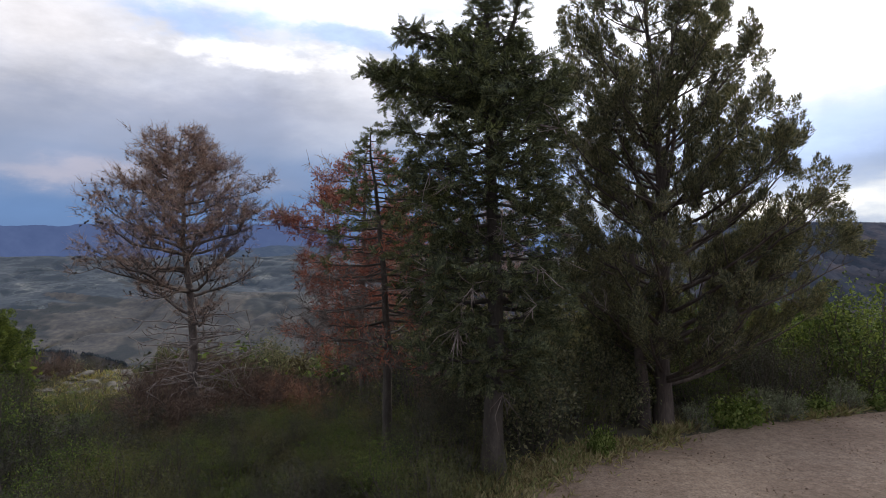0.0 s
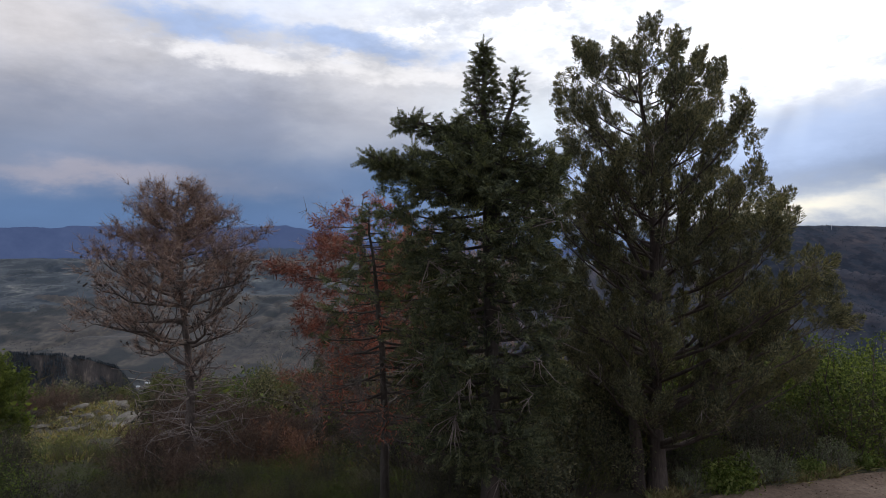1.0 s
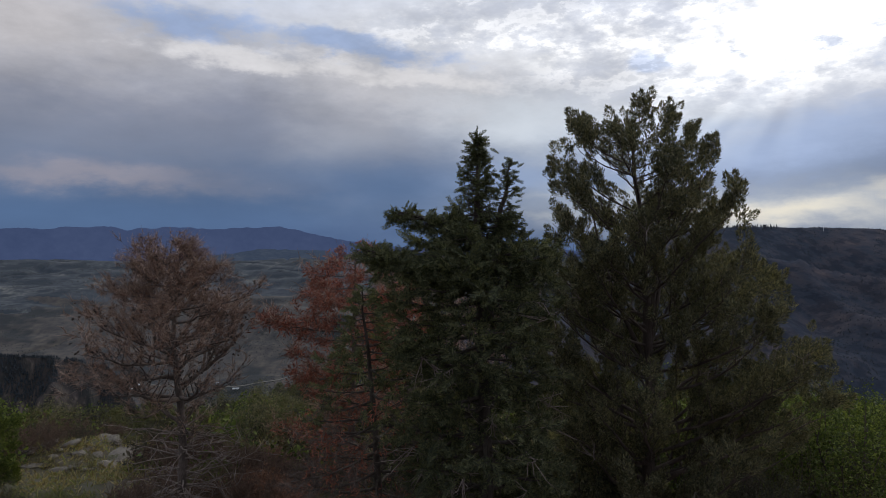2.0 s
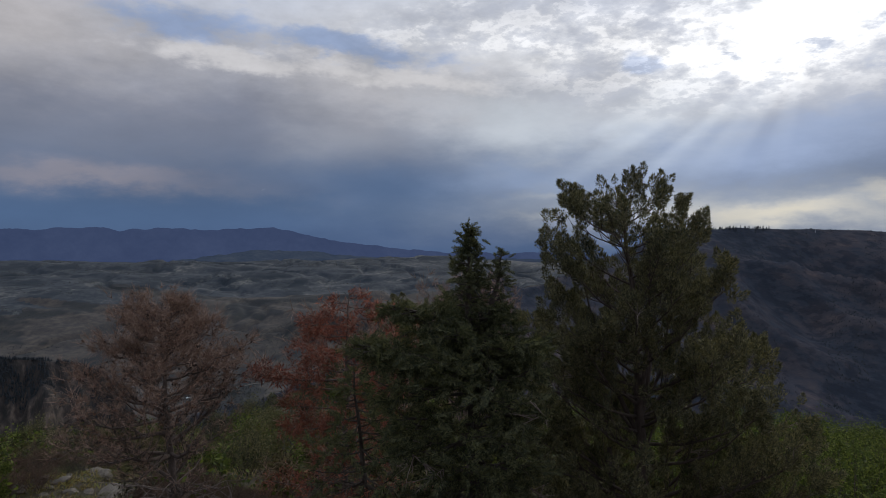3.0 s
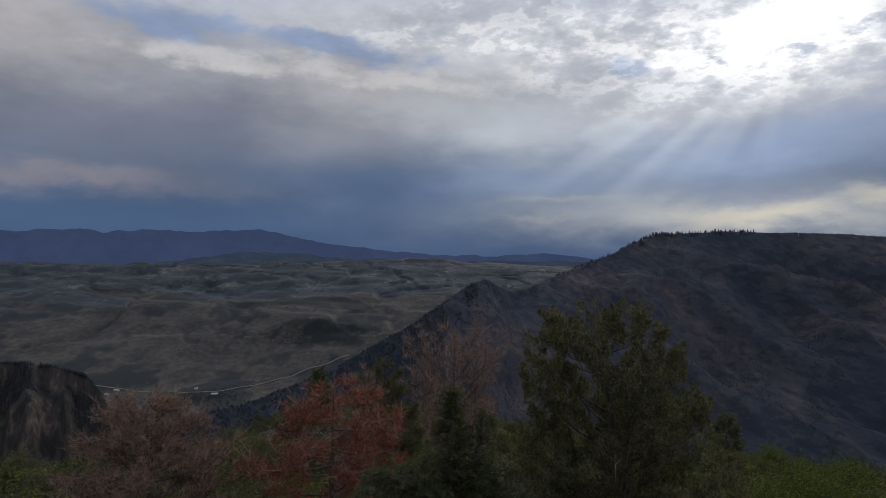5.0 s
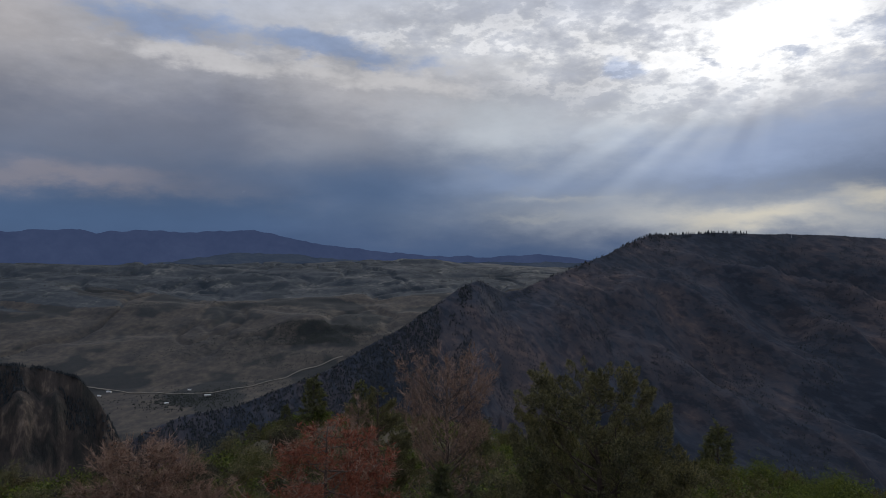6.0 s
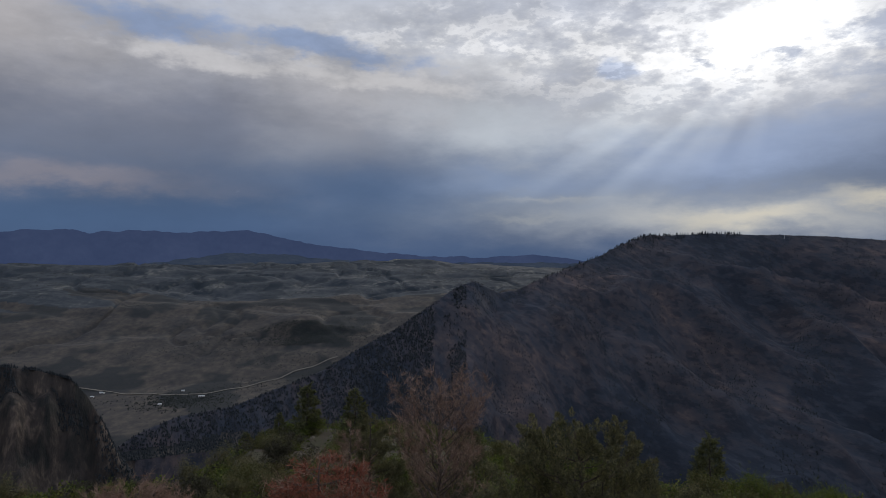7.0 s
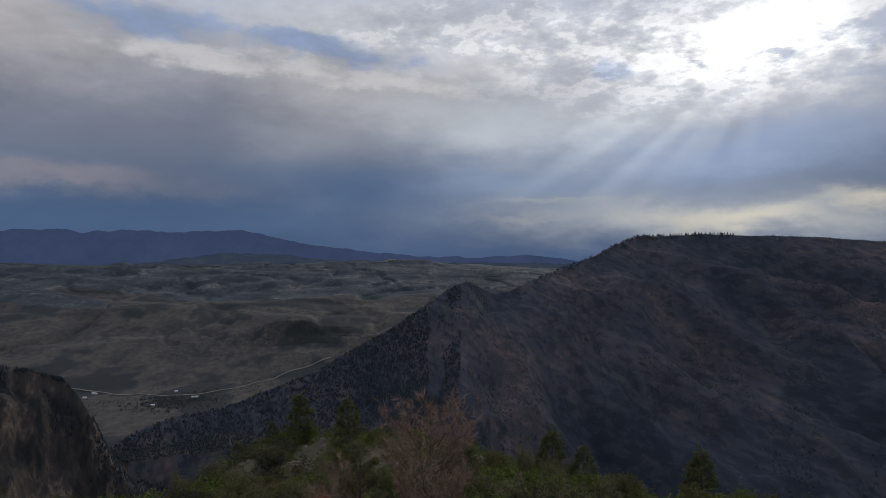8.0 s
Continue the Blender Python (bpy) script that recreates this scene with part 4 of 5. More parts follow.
tree("juniper_tree", "small sunlit green juniper at the edge of the slope", "tree", stand(-13.2, 16.3), (-13.25, 16.3, 1.75),
     [("crown", "", OAK_GREEN, PLUMES, 0.34, 0.6, all_of)],
     BARK, BARK, seed=83, girth=0.10, limbs=50, rise=0.4, sag=-0.04, first=0.06, sub_gap=0.22, sub_len=0.36, sub_lift=0.4, shell=0.3, gather=0.14, lobes=0.1,
     profile=[(0.06, 1.3), (0.3, 1.55), (0.5, 1.35), (0.75, 0.9), (0.92, 0.45), (1.0, 0.15)])


# ---------------------------------------------------------------- shrubs
def shrub(name, label, category, seed, height, width, stems, tufts, size, leaf_mat, stem_mat, shapes, lift=0.6, group="", hollow=0.35, bare=0.0):
    """A many-stemmed bush with its base at the origin; leaves crowd the outer half."""
    rng = np.random.default_rng(seed)
    root = thing(name, label, category, group)
    wood, leaves = Build(), Build()
    tips = []
    for i in range(stems):
        az, out = rng.uniform(0, 6.283), width * math.sqrt(rng.uniform(0.02, 1.0))
        top = height * (1.0 - 0.45 * (out / width) ** 2) * rng.uniform(0.72, 1.05)
        end = np.array([math.sin(az) * out, math.cos(az) * out, top])
        start = np.array([math.sin(az) * out * 0.3, math.cos(az) * out * 0.3, -0.15])
        q = np.linspace(0, 1, 5)[:, None]
        line = start + (end - start) * q + np.array([math.sin(az), math.cos(az), 0]) * out * 0.2 * 4 * q * (1 - q) + rng.normal(size=(5, 3)) * 0.04 * height * q
        wood.tube(line, (0.010 + 0.008 * height) * (1 - q[:, 0] * 0.85), 4)
        tips.append(line)
    tagged(part("branchwork", wood, stem_mat, root), kind="stuff")
    pick = rng.integers(0, stems, tufts)
    s = hollow + (1 - hollow) * rng.uniform(size=tufts) ** 0.7
    lines = np.array(tips)[pick]
    k = np.minimum(3, (s * 4).astype(int))
    f = (s * 4 - k)[:, None]
    rows = np.arange(tufts)
    places = lines[rows, k] * (1 - f) + lines[rows, k + 1] * f
    reach = 0.16 * (width + height) * 0.5
    places = places + rng.normal(size=(tufts, 3)) * reach * np.array([1, 1, 0.75])
    places[:, 2] = np.abs(places[:, 2]) + 0.02
    out_way = places - np.array([0, 0, height * 0.3])
    out_way /= np.linalg.norm(out_way, axis=1)[:, None] + 1e-9
    scatter(leaves, rng, shapes, places, up_ways(out_way, lift), size)
    tagged(part("foliage", leaves, leaf_mat, root), kind="stuff")
    return root


SHRUB_LABELS = {
    "oak": "bushy green gambel oak shrub with lobed leaves",
    "oak_far": "rounded green scrub oak clump on the slope",
    "sage": "pale grey green sagebrush clump",
    "brown": "dry brown leafless brush with rusty twigs",
    "juniper": "small dark juniper bush",
    "weed": "bright green leafy weed at the dirt's edge",
}
KINDS = {}


def make_kinds():
    K = KINDS
    K["oak"] = [shrub("oak_shrub", SHRUB_LABELS["oak"], "shrub", 100 + i, 2.5, 1.35, 22, 720, 0.135, OAK_GREEN, BARK, LEAF_TUFTS, group="scrub oaks") for i in range(3)]
    tones = [(OAK_GREEN, SHRUB_LABELS["oak_far"]), (SCRUB_GREEN, "rounded olive green mountain shrub on the slope"), (DARK_SCRUB, "rounded blackish green mountain shrub on the slope"), (OAK_GREEN, SHRUB_LABELS["oak_far"]),
             (SCRUB_GREEN, "rounded olive green mountain shrub on the slope"), (BROWN_SCRUB, "rounded half-dry brownish shrub on the slope")]
    K["oak_far"] = [shrub("slope_shrub", label, "shrub", 120 + i, (2.3, 2.0, 2.2, 1.8, 1.6, 1.5)[i], 1.5, 10, 330, 0.26, tone, BARK, LEAF_TUFTS, group="slope shrubs") for i, (tone, label) in enumerate(tones)]
    tones = [(SCRUB_GREEN, "dense dark green mountain shrub on the rim"), (DARK_SCRUB, "dense blackish green mountain shrub on the rim"), (DARK_SCRUB, "dense blackish green mountain shrub on the rim"), (OAK_GREEN, "leafy bright green shrub on the rim")]
    K["scrub"] = [shrub("mountain_shrub", label, "shrub", 140 + i, (1.7, 1.9, 1.4, 1.6)[i], (1.0, 0.9, 1.15, 1.0)[i], 22, 420, 0.125, tone, BARK, FINE_LEAVES, group="rim shrubs") for i, (tone, label) in enumerate(tones)]
    tones = [(SCRUB_GREEN, "low leafy green undergrowth shrub"), (DARK_SCRUB, "low dark green undergrowth shrub"), (BROWN_SCRUB, "low brownish half-dry undergrowth shrub"), (OAK_GREEN, "low fresh green undergrowth shrub")]
    K["low"] = [shrub("undergrowth_shrub", label, "shrub", 160 + i, (0.85, 1.0, 0.6, 0.7)[i], (0.8, 0.65, 0.8, 0.95)[i], 18, 420, 0.074, tone, BARK, FINE_LEAVES, group="undergrowth") for i, (tone, label) in enumerate(tones)]
    K["sage"] = [shrub("sagebrush", SHRUB_LABELS["sage"], "shrub", 180 + i, 0.55, 0.38, 24, 200, 0.11, SAGE_GREY, DEAD_WOOD, NEEDLE_TUFTS, 1.6, group="sagebrush") for i in range(2)]
    K["brown"] = [shrub("dry_brush", SHRUB_LABELS["brown"], "shrub", 200 + i, 1.3, 0.95, 30, 240, 0.36, BRUSH, DEAD_BARK, FINE_TWIGS, 0.8, group="dry brush") for i in range(2)]
    K["rust"] = [shrub("dry_brush", "low dead brush holding dull rust brown needles", "shrub", 210 + i, 1.1, 1.0, 20, 200, 0.28, BROWN_NEEDLE, DEAD_BARK, NEEDLE_TUFTS, 0.3, group="dry brush") for i in range(1)]
    K["juniper"] = [shrub("juniper_bush", SHRUB_LABELS["juniper"], "shrub", 220 + i, 2.6, 1.05, 14, 260, 0.34, JUNIPER_GREEN, BARK, FINE_LEAVES, 0.9, group="juniper bushes") for i in range(2)]
    K["weed"] = [shrub("weed", SHRUB_LABELS["weed"], "weed", 240 + i, 0.42, 0.40, 16, 110, 0.14, WEED_GREEN, WEED_GREEN, LEAF_TUFTS, 0.9, group="roadside weeds") for i in range(2)]


make_kinds()
USED = set()


def plant(kind, x, y, size=1.0, rng=None, sink=0.05, tall=1.0):
    rng = rng or np.random.default_rng(int(abs(x * 131 + y * 977)) + 5)
    variants = KINDS[kind]
    pick = int(rng.integers(0, len(variants)))
    src = variants[pick]
    m = Matrix.LocRotScale((x, y, near_z(x, y) - sink), Euler((rng.normal() * 0.05, rng.normal() * 0.05, rng.uniform(0, 6.28))), (1, 1, 1))
    if (kind, pick) in USED:
        ob = copy_thing(src, m)
    else:
        USED.add((kind, pick))
        src.matrix_basis = m
        ob = src
    ob.scale = (size * rng.uniform(0.9, 1.12), size * rng.uniform(0.9, 1.12), size * tall * rng.uniform(0.88, 1.12))
    return ob


def plant_all():
    rng = np.random.default_rng(77)
    taken = [(3.5, 11.15, 0.5), (0.40, 9.12, 0.4), (-1.22, 10.1, 0.3), (-6.12, 14.2, 0.3), (0, 0, 3.0)]

    def fill(count, x0, x1, y0, y1, kinds, gap, sizes, cond=None):
        done = tries = 0
        while done < count and tries < count * 30:
            tries += 1
            y = rng.uniform(y0, y1)
            x = rng.uniform(x0, x1) * (y if abs(x0) <= 1.2 and abs(x1) <= 1.2 else 1.0)
            if y < 15.6 and x > float(road_edge(y - 0.5)) - 0.5:
                continue
            if cond and not cond(x, y):
                continue
            if any((x - a) ** 2 + (y - b) ** 2 < max(c, gap) ** 2 for a, b, c in taken):
                continue
            kind = kinds[int(rng.integers(0, len(kinds)))]
            plant(kind, x, y, rng.uniform(*sizes), rng)
            taken.append((x, y, gap))
            done += 1

    def bare(x, y):
        """The rocky clearing."""
        return -0.72 < x / y < -0.50 and 19.5 < y < 32

    def open_line(x, y):
        """Low growth only before the dead pine and the rust brush."""
        return not -0.55 < x / y < -0.16

    # the rim behind the turnout: a wall of oak and shrub
    fill(34, 4.0, 17.0, 12.9, 18.0, ["scrub", "scrub", "oak"], 0.95, (0.85, 1.2))
    fill(26, 6.0, 22.0, 17.8, 24.0, ["oak", "oak", "oak", "scrub"], 1.3, (0.85, 1.2))
    fill(24, -2.5, 5.0, 12.9, 17.5, ["scrub", "scrub", "low", "juniper"], 0.9, (0.8, 1.2))
    fill(22, 0.6, 3.6, 9.9, 13.2, ["scrub", "low", "scrub", "juniper"], 0.55, (0.45, 0.75))
    fill(30, 0.9, 6.0, 9.8, 13.6, ["low", "low", "low", "scrub"], 0.4, (0.5, 0.9))
    # undergrowth under the trees and in front
    fill(14, -7.5, 0.3, 7.6, 10.6, ["scrub"], 0.85, (0.5, 0.85), open_line)
    fill(95, -0.56, -0.12, 6.4, 13.6, ["low"], 0.38, (0.45, 0.9))
    fill(80, -9.0, 0.7, 6.0, 10.6, ["low", "low", "low", "scrub"], 0.5, (0.4, 1.25), lambda x, y: x > -0.9 * y - 1 and open_line(x, y))
    fill(44, -12.0, 1.2, 10.5, 14.5, ["scrub", "low", "scrub", "scrub", "low", "brown"], 0.75, (0.5, 0.85), lambda x, y: not -0.74 < x / y < -0.16)
    fill(22, -12.0, -5.0, 10.0, 16.0, ["low"], 0.7, (0.6, 0.8), lambda x, y: -0.74 < x / y < -0.50)
    fill(34, -16.0, -2.0, 14.8, 22.0, ["brown", "brown", "scrub", "low", "rust"], 1.0, (0.6, 0.95), lambda x, y: not bare(x, y) and x > -0.5 * y)
    fill(18, -3.0, 4.0, 17.5, 24.0, ["scrub", "oak", "juniper", "low"], 1.2, (0.8, 1.1))
    # the slope below
    fill(95, -0.78, 0.5, 22.0, 46.0, ["oak_far", "oak_far", "juniper", "scrub", "brown"], 1.55, (0.7, 1.05), lambda x, y: not bare(x, y))
    fill(45, 0.12, 0.85, 23.0, 48.0, ["oak_far", "oak"], 1.7, (0.9, 1.2))
    fill(190, -0.76, 0.80, 44.0, 94.0, ["oak_far", "oak_far", "oak_far", "oak_far", "juniper"], 1.9, (0.75, 1.15), lambda x, y: not (-0.185 < x / y < -0.155 and 72 < y < 80))
    for kind, x, y, size in (("rust", -4.6, 15.4, 0.8), ("rust", -5.3, 16.6, 0.8), ("rust", -3.9, 14.9, 0.7), ("brown", -7.4, 15.6, 0.9), ("brown", -6.7, 13.2, 0.8), ("brown", -5.6, 13.0, 0.7)):
        plant(kind, x, y, size)
    fill(26, -0.72, -0.5, 19.0, 32.0, ["low", "sage", "low", "brown"], 0.8, (0.5, 0.9))
    # single plants at the turnout's edge
    for kind, x, off, size in (("weed", 4.55, 0.25, 1.0), ("weed", 5.0, 0.30, 1.1), ("sage", 5.5, 0.30, 1.1), ("sage", 5.85, 0.35, 1.0), ("sage", 4.05, 0.35, 0.8),
                               ("weed", 6.6, 0.40, 0.8), ("sage", 7.3, 0.40, 1.0), ("weed", 8.0, 0.45, 0.9), ("sage", 8.9, 0.50, 1.1), ("weed", 9.6, 0.40, 0.8),
                               ("sage", 10.7, 0.50, 1.0), ("weed", 11.8, 0.50, 1.0)):
        plant(kind, x, far_edge(x) + off, size)
    plant("sage", -0.75, 6.6, 0.8)
    plant("weed", 2.1, 9.75, 0.5, tall=2.2)


plant_all()


def slope_cover():
    """Brush that closes the slope between the single shrubs: fresh oak, olive and dark scrub, dry brown bushes."""
    rng = np.random.default_rng(91)
    sorts = [("oak_brush", "low green oak brush covering the slope", OAK_GREEN, LEAF_TUFTS, 0.40),
             ("olive_brush", "low olive green scrub covering the slope", SCRUB_GREEN, LEAF_TUFTS, 0.36),
             ("dark_brush", "low blackish green scrub covering the slope", DARK_SCRUB, LEAF_TUFTS, 0.36),
             ("dry_brush_cover", "low dry brown brush covering the slope", BROWN_SCRUB, FINE_TWIGS, 0.60)]
    builds = [Build() for _ in sorts]
    for _ in range(1250):
        cy = rng.uniform(20, 98) if rng.uniform() < 0.55 else rng.uniform(44, 98)
        side = rng.uniform(-0.76, 0.8)
        cx = side * cy
        spur = -0.185 < side < -0.155 and 73 < cy < 79
        clearing = -0.74 < side < -0.48 and cy < 33
        size = rng.uniform(0.45, 1.15)
        pick = rng.uniform() + fbm(np.array([cx * 0.11]), np.array([cy * 0.11]), 2, 93)[0] * 0.7 - (0.30 if side > 0.08 else 0.0)
        if spur or clearing:
            continue
        kind = 0 if pick < 0.34 else 1 if pick < 0.66 else 2 if pick < 0.90 else 3
        k = 26
        way = rng.normal(size=(k, 3))
        way /= np.linalg.norm(way, axis=1)[:, None]
        way[:, 2] = np.abs(way[:, 2])
        places = np.array([cx, cy, near_z(cx, cy)]) + way * np.array([1.5, 1.5, 1.5]) * size * rng.uniform(0.6, 1.05, (k, 1))
        scatter(builds[kind], rng, sorts[kind][3], places, up_ways(way, 0.5), sorts[kind][4] * (0.7 + 0.4 * size))
    for (name, label, mat, _, _), b in zip(sorts, builds):
        tagged(part(name, b, mat), label, "brush", kind="stuff")


slope_cover()


# ---------------------------------------------------------------- small conifers on the slope and the far rim
def small_conifer(seed, height, width, group):
    root = thing("conifer", "small dark green conifer on the slope", "tree", group)
    rng, trunk, boughs, places, ways, spans, at = grow(seed, (0, 0, -0.2), (0, 0, height), 0.10, [(0.1, width), (0.35, width * 0.95), (0.6, width * 0.7), (0.85, width * 0.35), (1.0, 0.05)], 38, 0.1, -0.04,
                                                   first=0.1, sub_gap=0.26, sub_len=0.5, gather=0.16)
    part("trunk", trunk, BARK_FIR, root)
    for wood in boughs:
        part("limb", wood, BARK_FIR, root)
    b = Build()
    scatter(b, rng, FAR_SPRAYS, places, up_ways(ways, 0.0), 0.50)
    part("crown", b, FIR_GREEN, root)
    return root


def plant_conifers():
    rng = np.random.default_rng(5)
    kinds = [small_conifer(300, 4.2, 1.1, "slope conifers"), small_conifer(301, 4.8, 1.3, "slope conifers")]
    spots = [(-15.0, 84, 1.45), (-9.0, 86, 1.3), (14.6, 65, 1.3), (17.6, 64, 1.15), (25.0, 53, 1.25), (27.2, 58, 1.25), (5.2, 60, 0.9), (-25, 76, 1.0), (-30, 70, 0.9), (-22, 80, 0.8), (-34, 62, 1.0),
             (18.5, 62, 0.6), (-18.5, 83, 0.7), (-27.5, 73, 0.8), (31.0, 52, 0.9), (-5.2, 40, 0.8), (-8.5, 47, 0.7)]
    for i, (x, y, s) in enumerate(spots):
        m = Matrix.LocRotScale((x, y, near_z(x, y) - 0.2), Euler((0, 0, rng.uniform(0, 6.28))), (1, 1, 1))
        ob = kinds[i] if i < 2 else copy_thing(kinds[i % 2], m)
        if i < 2:
            ob.matrix_basis = m
        ob.scale = (s, s, s * rng.uniform(0.95, 1.15))


plant_conifers()


def far_woods():
    """Conifers of the far rim and slopes: cones of drooping rings, too far to be told apart."""
    rng = np.random.default_rng(9)

    def spread_trees(name, az, r, heights, mat, label, wide=1.0):
        x, y = r * np.sin(np.radians(az)), r * np.cos(np.radians(az))
        z, _ = land(x, y)
        v, f = [], []
        for level, (h0, h1, w) in enumerate(((0.08, 0.62, 0.20), (0.45, 1.0, 0.13))):
            k = len(v)
            for q in range(5):
                a = q * math.pi / 2.5 + level
                v.append((w * math.cos(a), w * math.sin(a), h0 + 0.05 * ((q * 7 + level) % 3)))
            v.append((0, 0, h1))
            f += [(k + q, k + (q + 1) % 5, k + 5) for q in range(5)]
        b = Build()
        m = len(x)
        turn = any_turns(rng, m, np.tile([0, 0, 1.0], (m, 1)), 0.05)
        size = heights[:, None] * np.stack([wide * rng.uniform(0.8, 1.5, m)] * 2 + [np.ones(m)], -1)
        b.stamp((np.array(v), np.array(f)), np.stack([x, y, z - 0.5], -1), turn, size)
        tagged(part(name, b, mat), label, "trees", kind="stuff")

    # along the rim of the mesa and down its nose
    az = rng.uniform(-12, 52, 1500)
    rim = np.interp(az, RIDGE_AZ, RIDGE_R) + rng.normal(size=len(az)) * 14
    h = np.where((az > 17) & (az < 27), rng.uniform(5, 12, len(az)), np.where((az > 10) & (az <= 17), rng.uniform(4, 10, len(az)), rng.uniform(1.5, 4.5, len(az))))
    spread_trees("rim_conifers", az, rim, h, FAR_TREE, "dark conifers along the canyon rim")
    # patches over the slopes
    az = rng.uniform(-4, 50, 30000)
    r = np.interp(az, RIDGE_AZ, RIDGE_R) - rng.uniform(0, 900, len(az))
    dense = fbm(az * 0.4, r / 170, 4, 151) + rng.normal(size=len(az)) * 0.05 > 0.04
    spread_trees("slope_conifers", az[dense], r[dense], rng.uniform(2.5, 5, int(dense.sum())), FAR_TREE, "patchy dark conifer woods on the canyon wall", 1.6)
    # scrub on the valley hills
    az = rng.uniform(-36, 16, 44000)
    r = 1960 + 2350 * rng.uniform(size=len(az)) ** 0.9
    x, y = r * np.sin(np.radians(az)), r * np.cos(np.radians(az))
    dense = fbm(x / 240, y / 160, 4, 161) + rng.normal(size=len(az)) * 0.08 > 0.10
    spread_trees("valley_scrub", az[dense], r[dense], rng.uniform(1.6, 3.6, int(dense.sum())), VALLEY_TREE, "dark scrub dotted over the valley hills", 3.4)
    az = rng.normal(size=2600) * 2.3 - 10.3
    r = rng.uniform(2400, 2575, 2600)
    spread_trees("bluff_scrub", az, r, rng.uniform(1.6, 4.0, 2600), VALLEY_TREE, "dark scrub on the bluff above the valley", 3.4)
    az = rng.uniform(-36, -16, 6000)
    r = np.where(az < -27.5, rng.uniform(1262, 1345, len(az)), rng.uniform(1100, 1340, len(az)))
    dense = fbm(az * 0.7, r / 60, 4, 181) + rng.normal(size=len(az)) * 0.06 > np.where(az < -27.5, -0.12, -0.05)
    spread_trees("cliff_conifers", az[dense], r[dense], rng.uniform(4, 9, int(dense.sum())), FAR_TREE, "dark conifers clinging to the cliff top")
    az = rng.uniform(-27, 4, 30000)
    r = np.interp(az, RIDGE_AZ, RIDGE_R) - rng.uniform(0, 1, len(az)) * np.interp(az, [-12, -4], [900, 560])
    dense = fbm(az * 0.6, r / 130, 4, 211) + rng.normal(size=len(az)) * 0.08 > -0.42 + 0.03 * np.maximum(0, az + 10)
    spread_trees("nose_conifers", az[dense], r[dense], rng.uniform(3, 7, int(dense.sum())), FAR_TREE, "dark conifer woods on the ridge above the valley", 1.9)
    az = rng.normal(size=900) * 1.9 - 20.6
    r = rng.normal(size=900) * 42 + 1925
    spread_trees("valley_trees", az, r, rng.uniform(1.8, 4.6, 900), VALLEY_TREE, "cottonwoods along the valley floor", 3.2)


far_woods()


# ---------------------------------------------------------------- grass, gravel, rocks
def grass_stuff():
    rng = np.random.default_rng(33)

    def sow(name, count, place, size, mat, label, thin=0.035, lean=0.35):
        shape = blades(50, 7, 0.10, 1.0, thin, 2.6)
        x, y = place(count)
        z = near_hill(x, y)
        b = Build()
        b.stamp(shape, np.stack([x, y, z - 0.02], -1), any_turns(rng, len(x), np.tile([0, 0, 1.0], (len(x), 1)), lean), size * rng.uniform(0.5, 1.4, len(x)))
        tagged(part(name, b, mat), label, "grass", kind="stuff")

    def edge(n):
        x = 3.2 + 14 * rng.uniform(size=n) ** 1.2
        y = np.array([far_edge(q) for q in x]) + np.abs(rng.normal(size=n)) * 0.40 + 0.15 * np.sin(x * 1.7) + 0.08
        return x, y

    def by_fir(n):
        y = rng.uniform(7.6, 10.4, n)
        x = road_edge(y) + rng.normal(size=n) * 0.40 - 0.35
        return x, y

    def under(n):
        y = rng.uniform(6.0, 12.5, n)
        return rng.uniform(-0.75, 0.06, n) * y, y

    sow("dry_grass", 1500, edge, 0.22, DRY_GRASS, "dry yellow grass along the turnout's edge", 0.045)
    sow("dry_grass", 2600, by_fir, 0.15, DRY_GRASS, "short dry grass at the foot of the fir", 0.06)
    sow("green_grass", 4200, under, 0.26, SCRUB_GREEN, "tangled green grass under the trees", 0.045, 0.5)

    def slope(n):
        y = rng.uniform(14.5, 34, n)
        return rng.uniform(-0.75, 0.7, n) * y, y

    def clearing(n):
        y = rng.uniform(18.5, 33, n)
        return rng.uniform(-0.76, -0.47, n) * y, y

    sow("dry_grass", 2600, clearing, 0.20, DRY_GRASS, "patchy dry grass on the rocky clearing", 0.06, 0.6)
    sow("dry_grass", 5200, slope, 0.30, DRY_GRASS, "thin dry grass on the slope", 0.05, 0.5)


def stone_shape(seed, levels=2, flat=0.6, rough=0.28):
    bm = bmesh.new()
    bmesh.ops.create_icosphere(bm, subdivisions=levels, radius=1.0)
    off = Vector((seed * 3.7, seed * 1.9, seed * 5.1))
    for v in bm.verts:
        k = noise.noise(v.co * 0.9 + off) * rough * 1.6 + noise.noise(v.co * 2.3 + off) * rough * 0.6
        v.co = v.co * (1 + k)
        v.co.z *= flat
    me = bpy.data.meshes.new("rock")
    bm.to_mesh(me)
    bm.free()
    return me


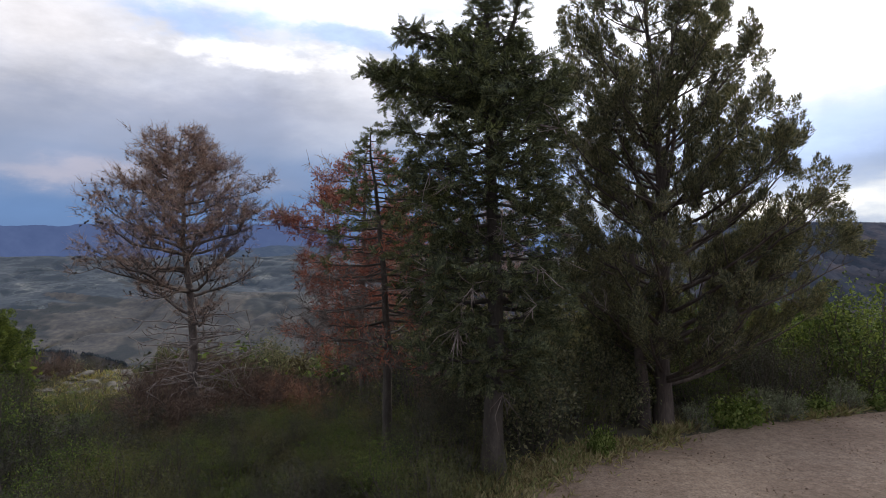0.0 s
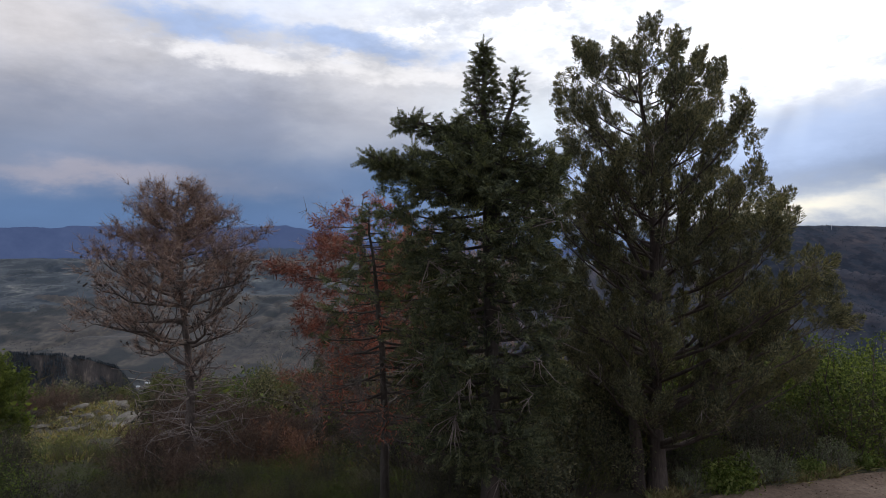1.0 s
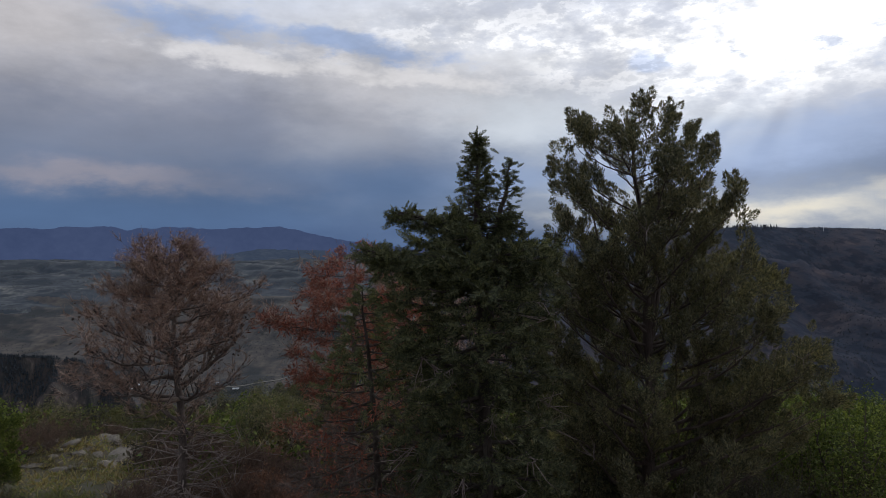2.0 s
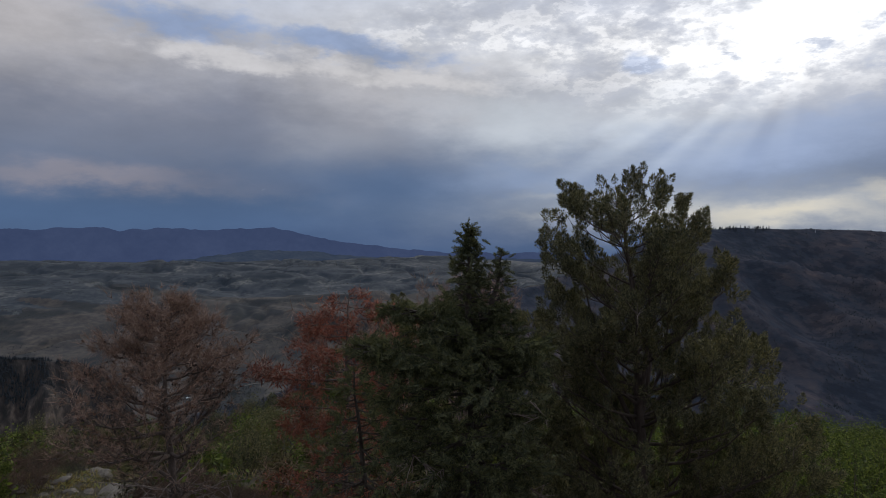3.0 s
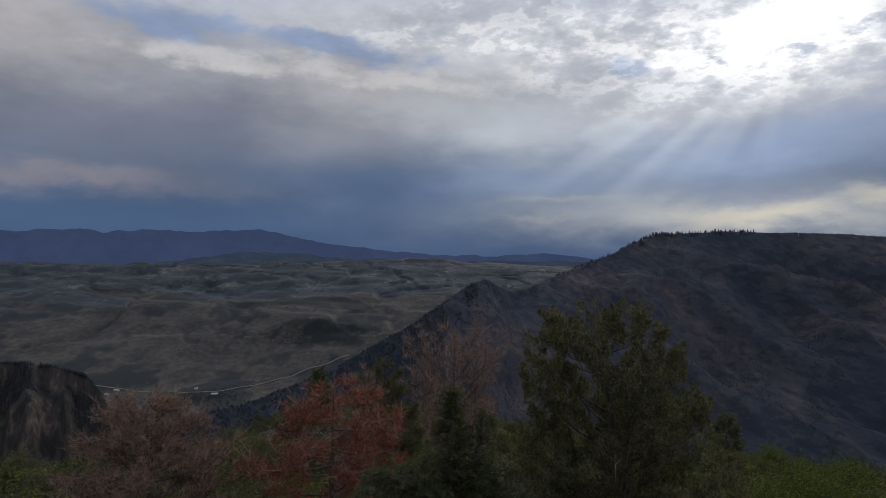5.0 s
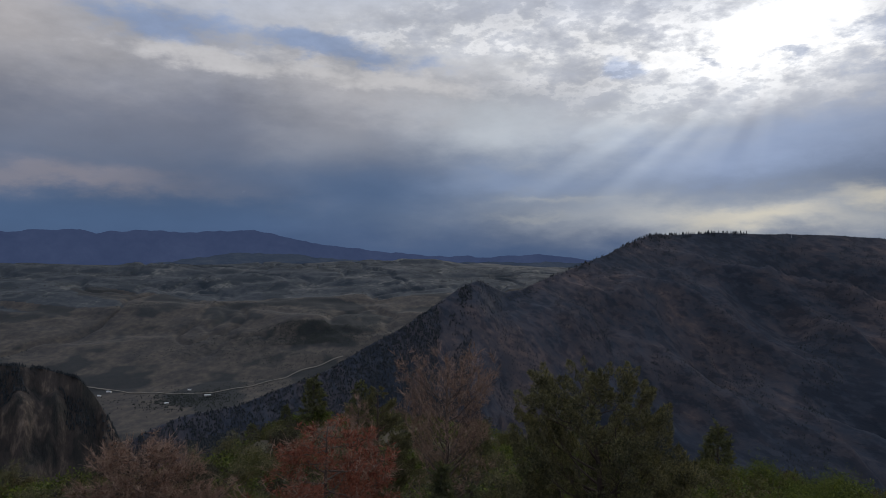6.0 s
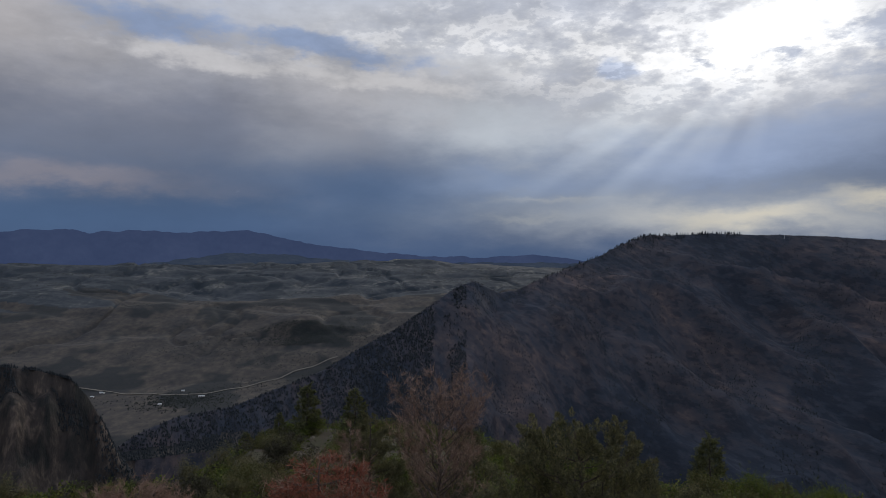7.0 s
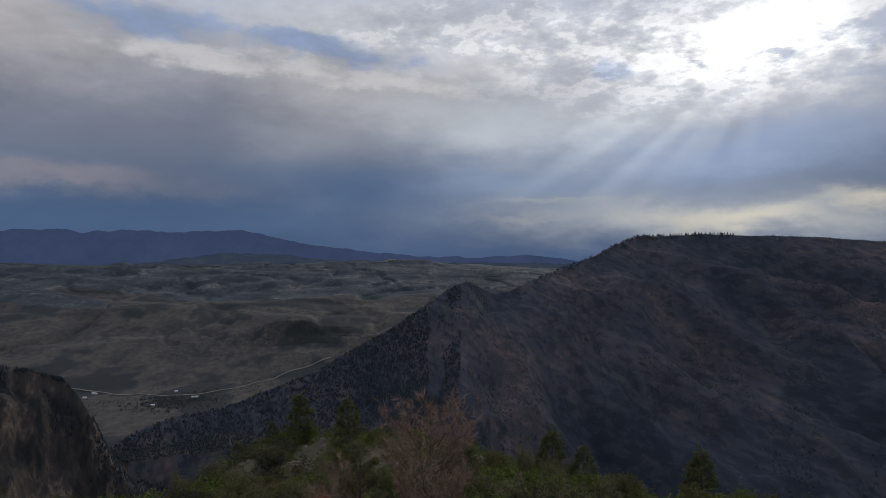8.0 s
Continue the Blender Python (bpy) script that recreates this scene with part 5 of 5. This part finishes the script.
def rocks():
    rng = np.random.default_rng(44)
    shapes = [stone_shape(i, 2, (0.5, 0.65, 0.8)[i % 3]) for i in range(5)]
    for me in shapes:
        me.materials.append(STONE)

    def rock(x, y, size, label, group, sink=0.25):
        ob = new("rock", shapes[int(rng.integers(0, len(shapes)))])
        ob.matrix_basis = Matrix.LocRotScale((x, y, near_z(x, y) + size * (0.5 - sink) * 0.6), Euler((rng.normal() * 0.2, rng.normal() * 0.2, rng.uniform(0, 6.28))),
                                             (size * rng.uniform(0.8, 1.4), size * rng.uniform(0.7, 1.2), size * rng.uniform(0.5, 0.9)))
        tagged(ob, label, "rock", group)

    for i in range(64):
        y = rng.uniform(20.0, 31)
        rock(-rng.uniform(0.50, 0.72) * y, y, rng.uniform(0.10, 0.30) * (1.7 if i % 9 == 0 else 1), "pale weathered rock lying in the bare clearing", "clearing rocks")
    for i in range(14):
        y = rng.uniform(68, 84)
        rock(-rng.uniform(0.13, 0.20) * y, y, rng.uniform(0.25, 0.6), "pale rock slab on the spur among oaks", "spur rocks")
    for i in range(5):
        y = rng.uniform(40, 62)
        rock(rng.uniform(-0.55, 0.0) * y, y, rng.uniform(0.4, 0.8), "pale boulder among green scrub oaks", "slope rocks")
    b = Build()
    me = stone_shape(7, 1, 0.6)
    sv = np.array([v.co[:] for v in me.vertices])
    sf = np.array([p.vertices[:] for p in me.polygons])
    n = 8000
    y = 5.0 + 8.0 * rng.uniform(size=n) ** 0.8
    x = road_edge(y) - 0.1 + rng.uniform(size=n) ** 1.3 * 13
    b.stamp((sv, sf), np.stack([x, y, near_hill(x, y) + 0.012], -1), any_turns(rng, n), 0.006 + 0.016 * rng.uniform(size=n) ** 3)
    tagged(part("gravel", b, GRAVEL), "loose brown gravel strewn over the dirt", "gravel", kind="stuff")


grass_stuff()
rocks()


# ---------------------------------------------------------------- the valley's road and buildings, the mast on the mesa
def polar(az, r):
    x, y = r * math.sin(radians(az)), r * math.cos(radians(az))
    return x, y, float(land(x, y)[0][0])


def valley_road():
    az = np.linspace(-29, -7.6, 260)
    r = np.interp(az, [-29, -27.6, -25.2, -20.2, -17.5, -14.7, -10.9, -7.6], [2170, 2143, 2062, 1977, 1993, 2045, 2165, 2265]) + 6 * np.sin(az * 2.1)
    v = []
    for off in (-1, 1):
        rr = r + off * 3.6
        x, y = rr * np.sin(np.radians(az)), rr * np.cos(np.radians(az))
        v.append(np.stack([x, y, land(x, y)[0] + 2.0], -1))
    k = len(az)
    i = np.arange(k - 1)
    b = Build()
    b.add(np.concatenate(v), None, np.stack([i, i + 1, k + i + 1, k + i], -1))
    tagged(part("road_valley", b, TRACK), "pale road winding along the valley floor", "road", kind="structure")


def box(b, x0, x1, y0, y1, z0, z1):
    v = [(x, y, z) for z in (z0, z1) for x, y in ((x0, y0), (x1, y0), (x1, y1), (x0, y1))]
    b.add(v, None, [(0, 3, 2, 1), (4, 5, 6, 7), (0, 1, 5, 4), (1, 2, 6, 5), (2, 3, 7, 6), (3, 0, 4, 7)])


def house(label, az, r, long, wide, high, turn, wall_mat, roof_mat):
    x, y, z = polar(az, r)
    root = thing("house", label, "house", "valley houses")
    root.matrix_basis = pose(x, y, z - 0.3, 0, 0, turn)
    b = Build()
    box(b, -long / 2, long / 2, -wide / 2, wide / 2, -3, high)
    b.add([(-long / 2, -wide / 2, high), (-long / 2, wide / 2, high), (-long / 2, 0, high * 1.6), (long / 2, -wide / 2, high), (long / 2, wide / 2, high), (long / 2, 0, high * 1.6)], [(0, 2, 1), (3, 4, 5)])
    part("wall", b, wall_mat, root)
    b = Build()
    e, o = 0.6, high
    top = o * 1.6 + 0.15
    b.add([(-long / 2 - e, -wide / 2 - e, o - 0.1), (long / 2 + e, -wide / 2 - e, o - 0.1), (long / 2 + e, 0, top), (-long / 2 - e, 0, top), (long / 2 + e, wide / 2 + e, o - 0.1), (-long / 2 - e, wide / 2 + e, o - 0.1),
           (-long / 2 - e, -wide / 2 - e, o - 0.35), (long / 2 + e, -wide / 2 - e, o - 0.35), (long / 2 + e, wide / 2 + e, o - 0.35), (-long / 2 - e, wide / 2 + e, o - 0.35)], None,
          [(0, 1, 2, 3), (3, 2, 4, 5), (6, 7, 1, 0), (9, 8, 4, 5)])
    part("roof", b, roof_mat, root)
    for i in range(3):
        b = Build()
        cx = (i - 1) * long * 0.3
        box(b, cx - 0.8, cx + 0.8, -wide / 2 - 0.06, -wide / 2 + 0.05, high * 0.35, high * 0.8)
        part("window" if i != 1 else "door", b, DARK_GLASS, root)


def mast():
    x, y, z = polar(30.2, 2290)
    root = thing("radio_mast", "thin grey radio mast on the mesa's rim", "mast")
    root.location = (x, y, z)
    b = Build()
    b.tube([(0, 0, -2), (0, 0, 8), (0, 0, 17)], [0.55, 0.45, 0.3], 6)
    part("pole", b, METAL_ROOF, root)
    for h in (11.0, 14.5):
        b = Build()
        box(b, -1.6, 1.6, -0.2, 0.2, h, h + 0.4)
        part("crossbar", b, METAL_ROOF, root)


valley_road()
house("long white farm building in the valley", -19.05, 1950, 17, 7, 3.2, 12, WHITE_WALL, METAL_ROOF)
house("white barn beside the valley road", -26.5, 2085, 14, 7, 3.2, -8, WHITE_WALL, METAL_ROOF)
house("small white house above the valley road", -20.5, 2030, 9, 6, 3, 20, WHITE_WALL, METAL_ROOF)
house("small pale shed by the valley road", -27.2, 2050, 9, 6, 3, 0, WHITE_WALL, METAL_ROOF)
house("small pale cottage among valley trees", -22.3, 1900, 10, 7, 3.2, 35, WHITE_WALL, METAL_ROOF)
mast()
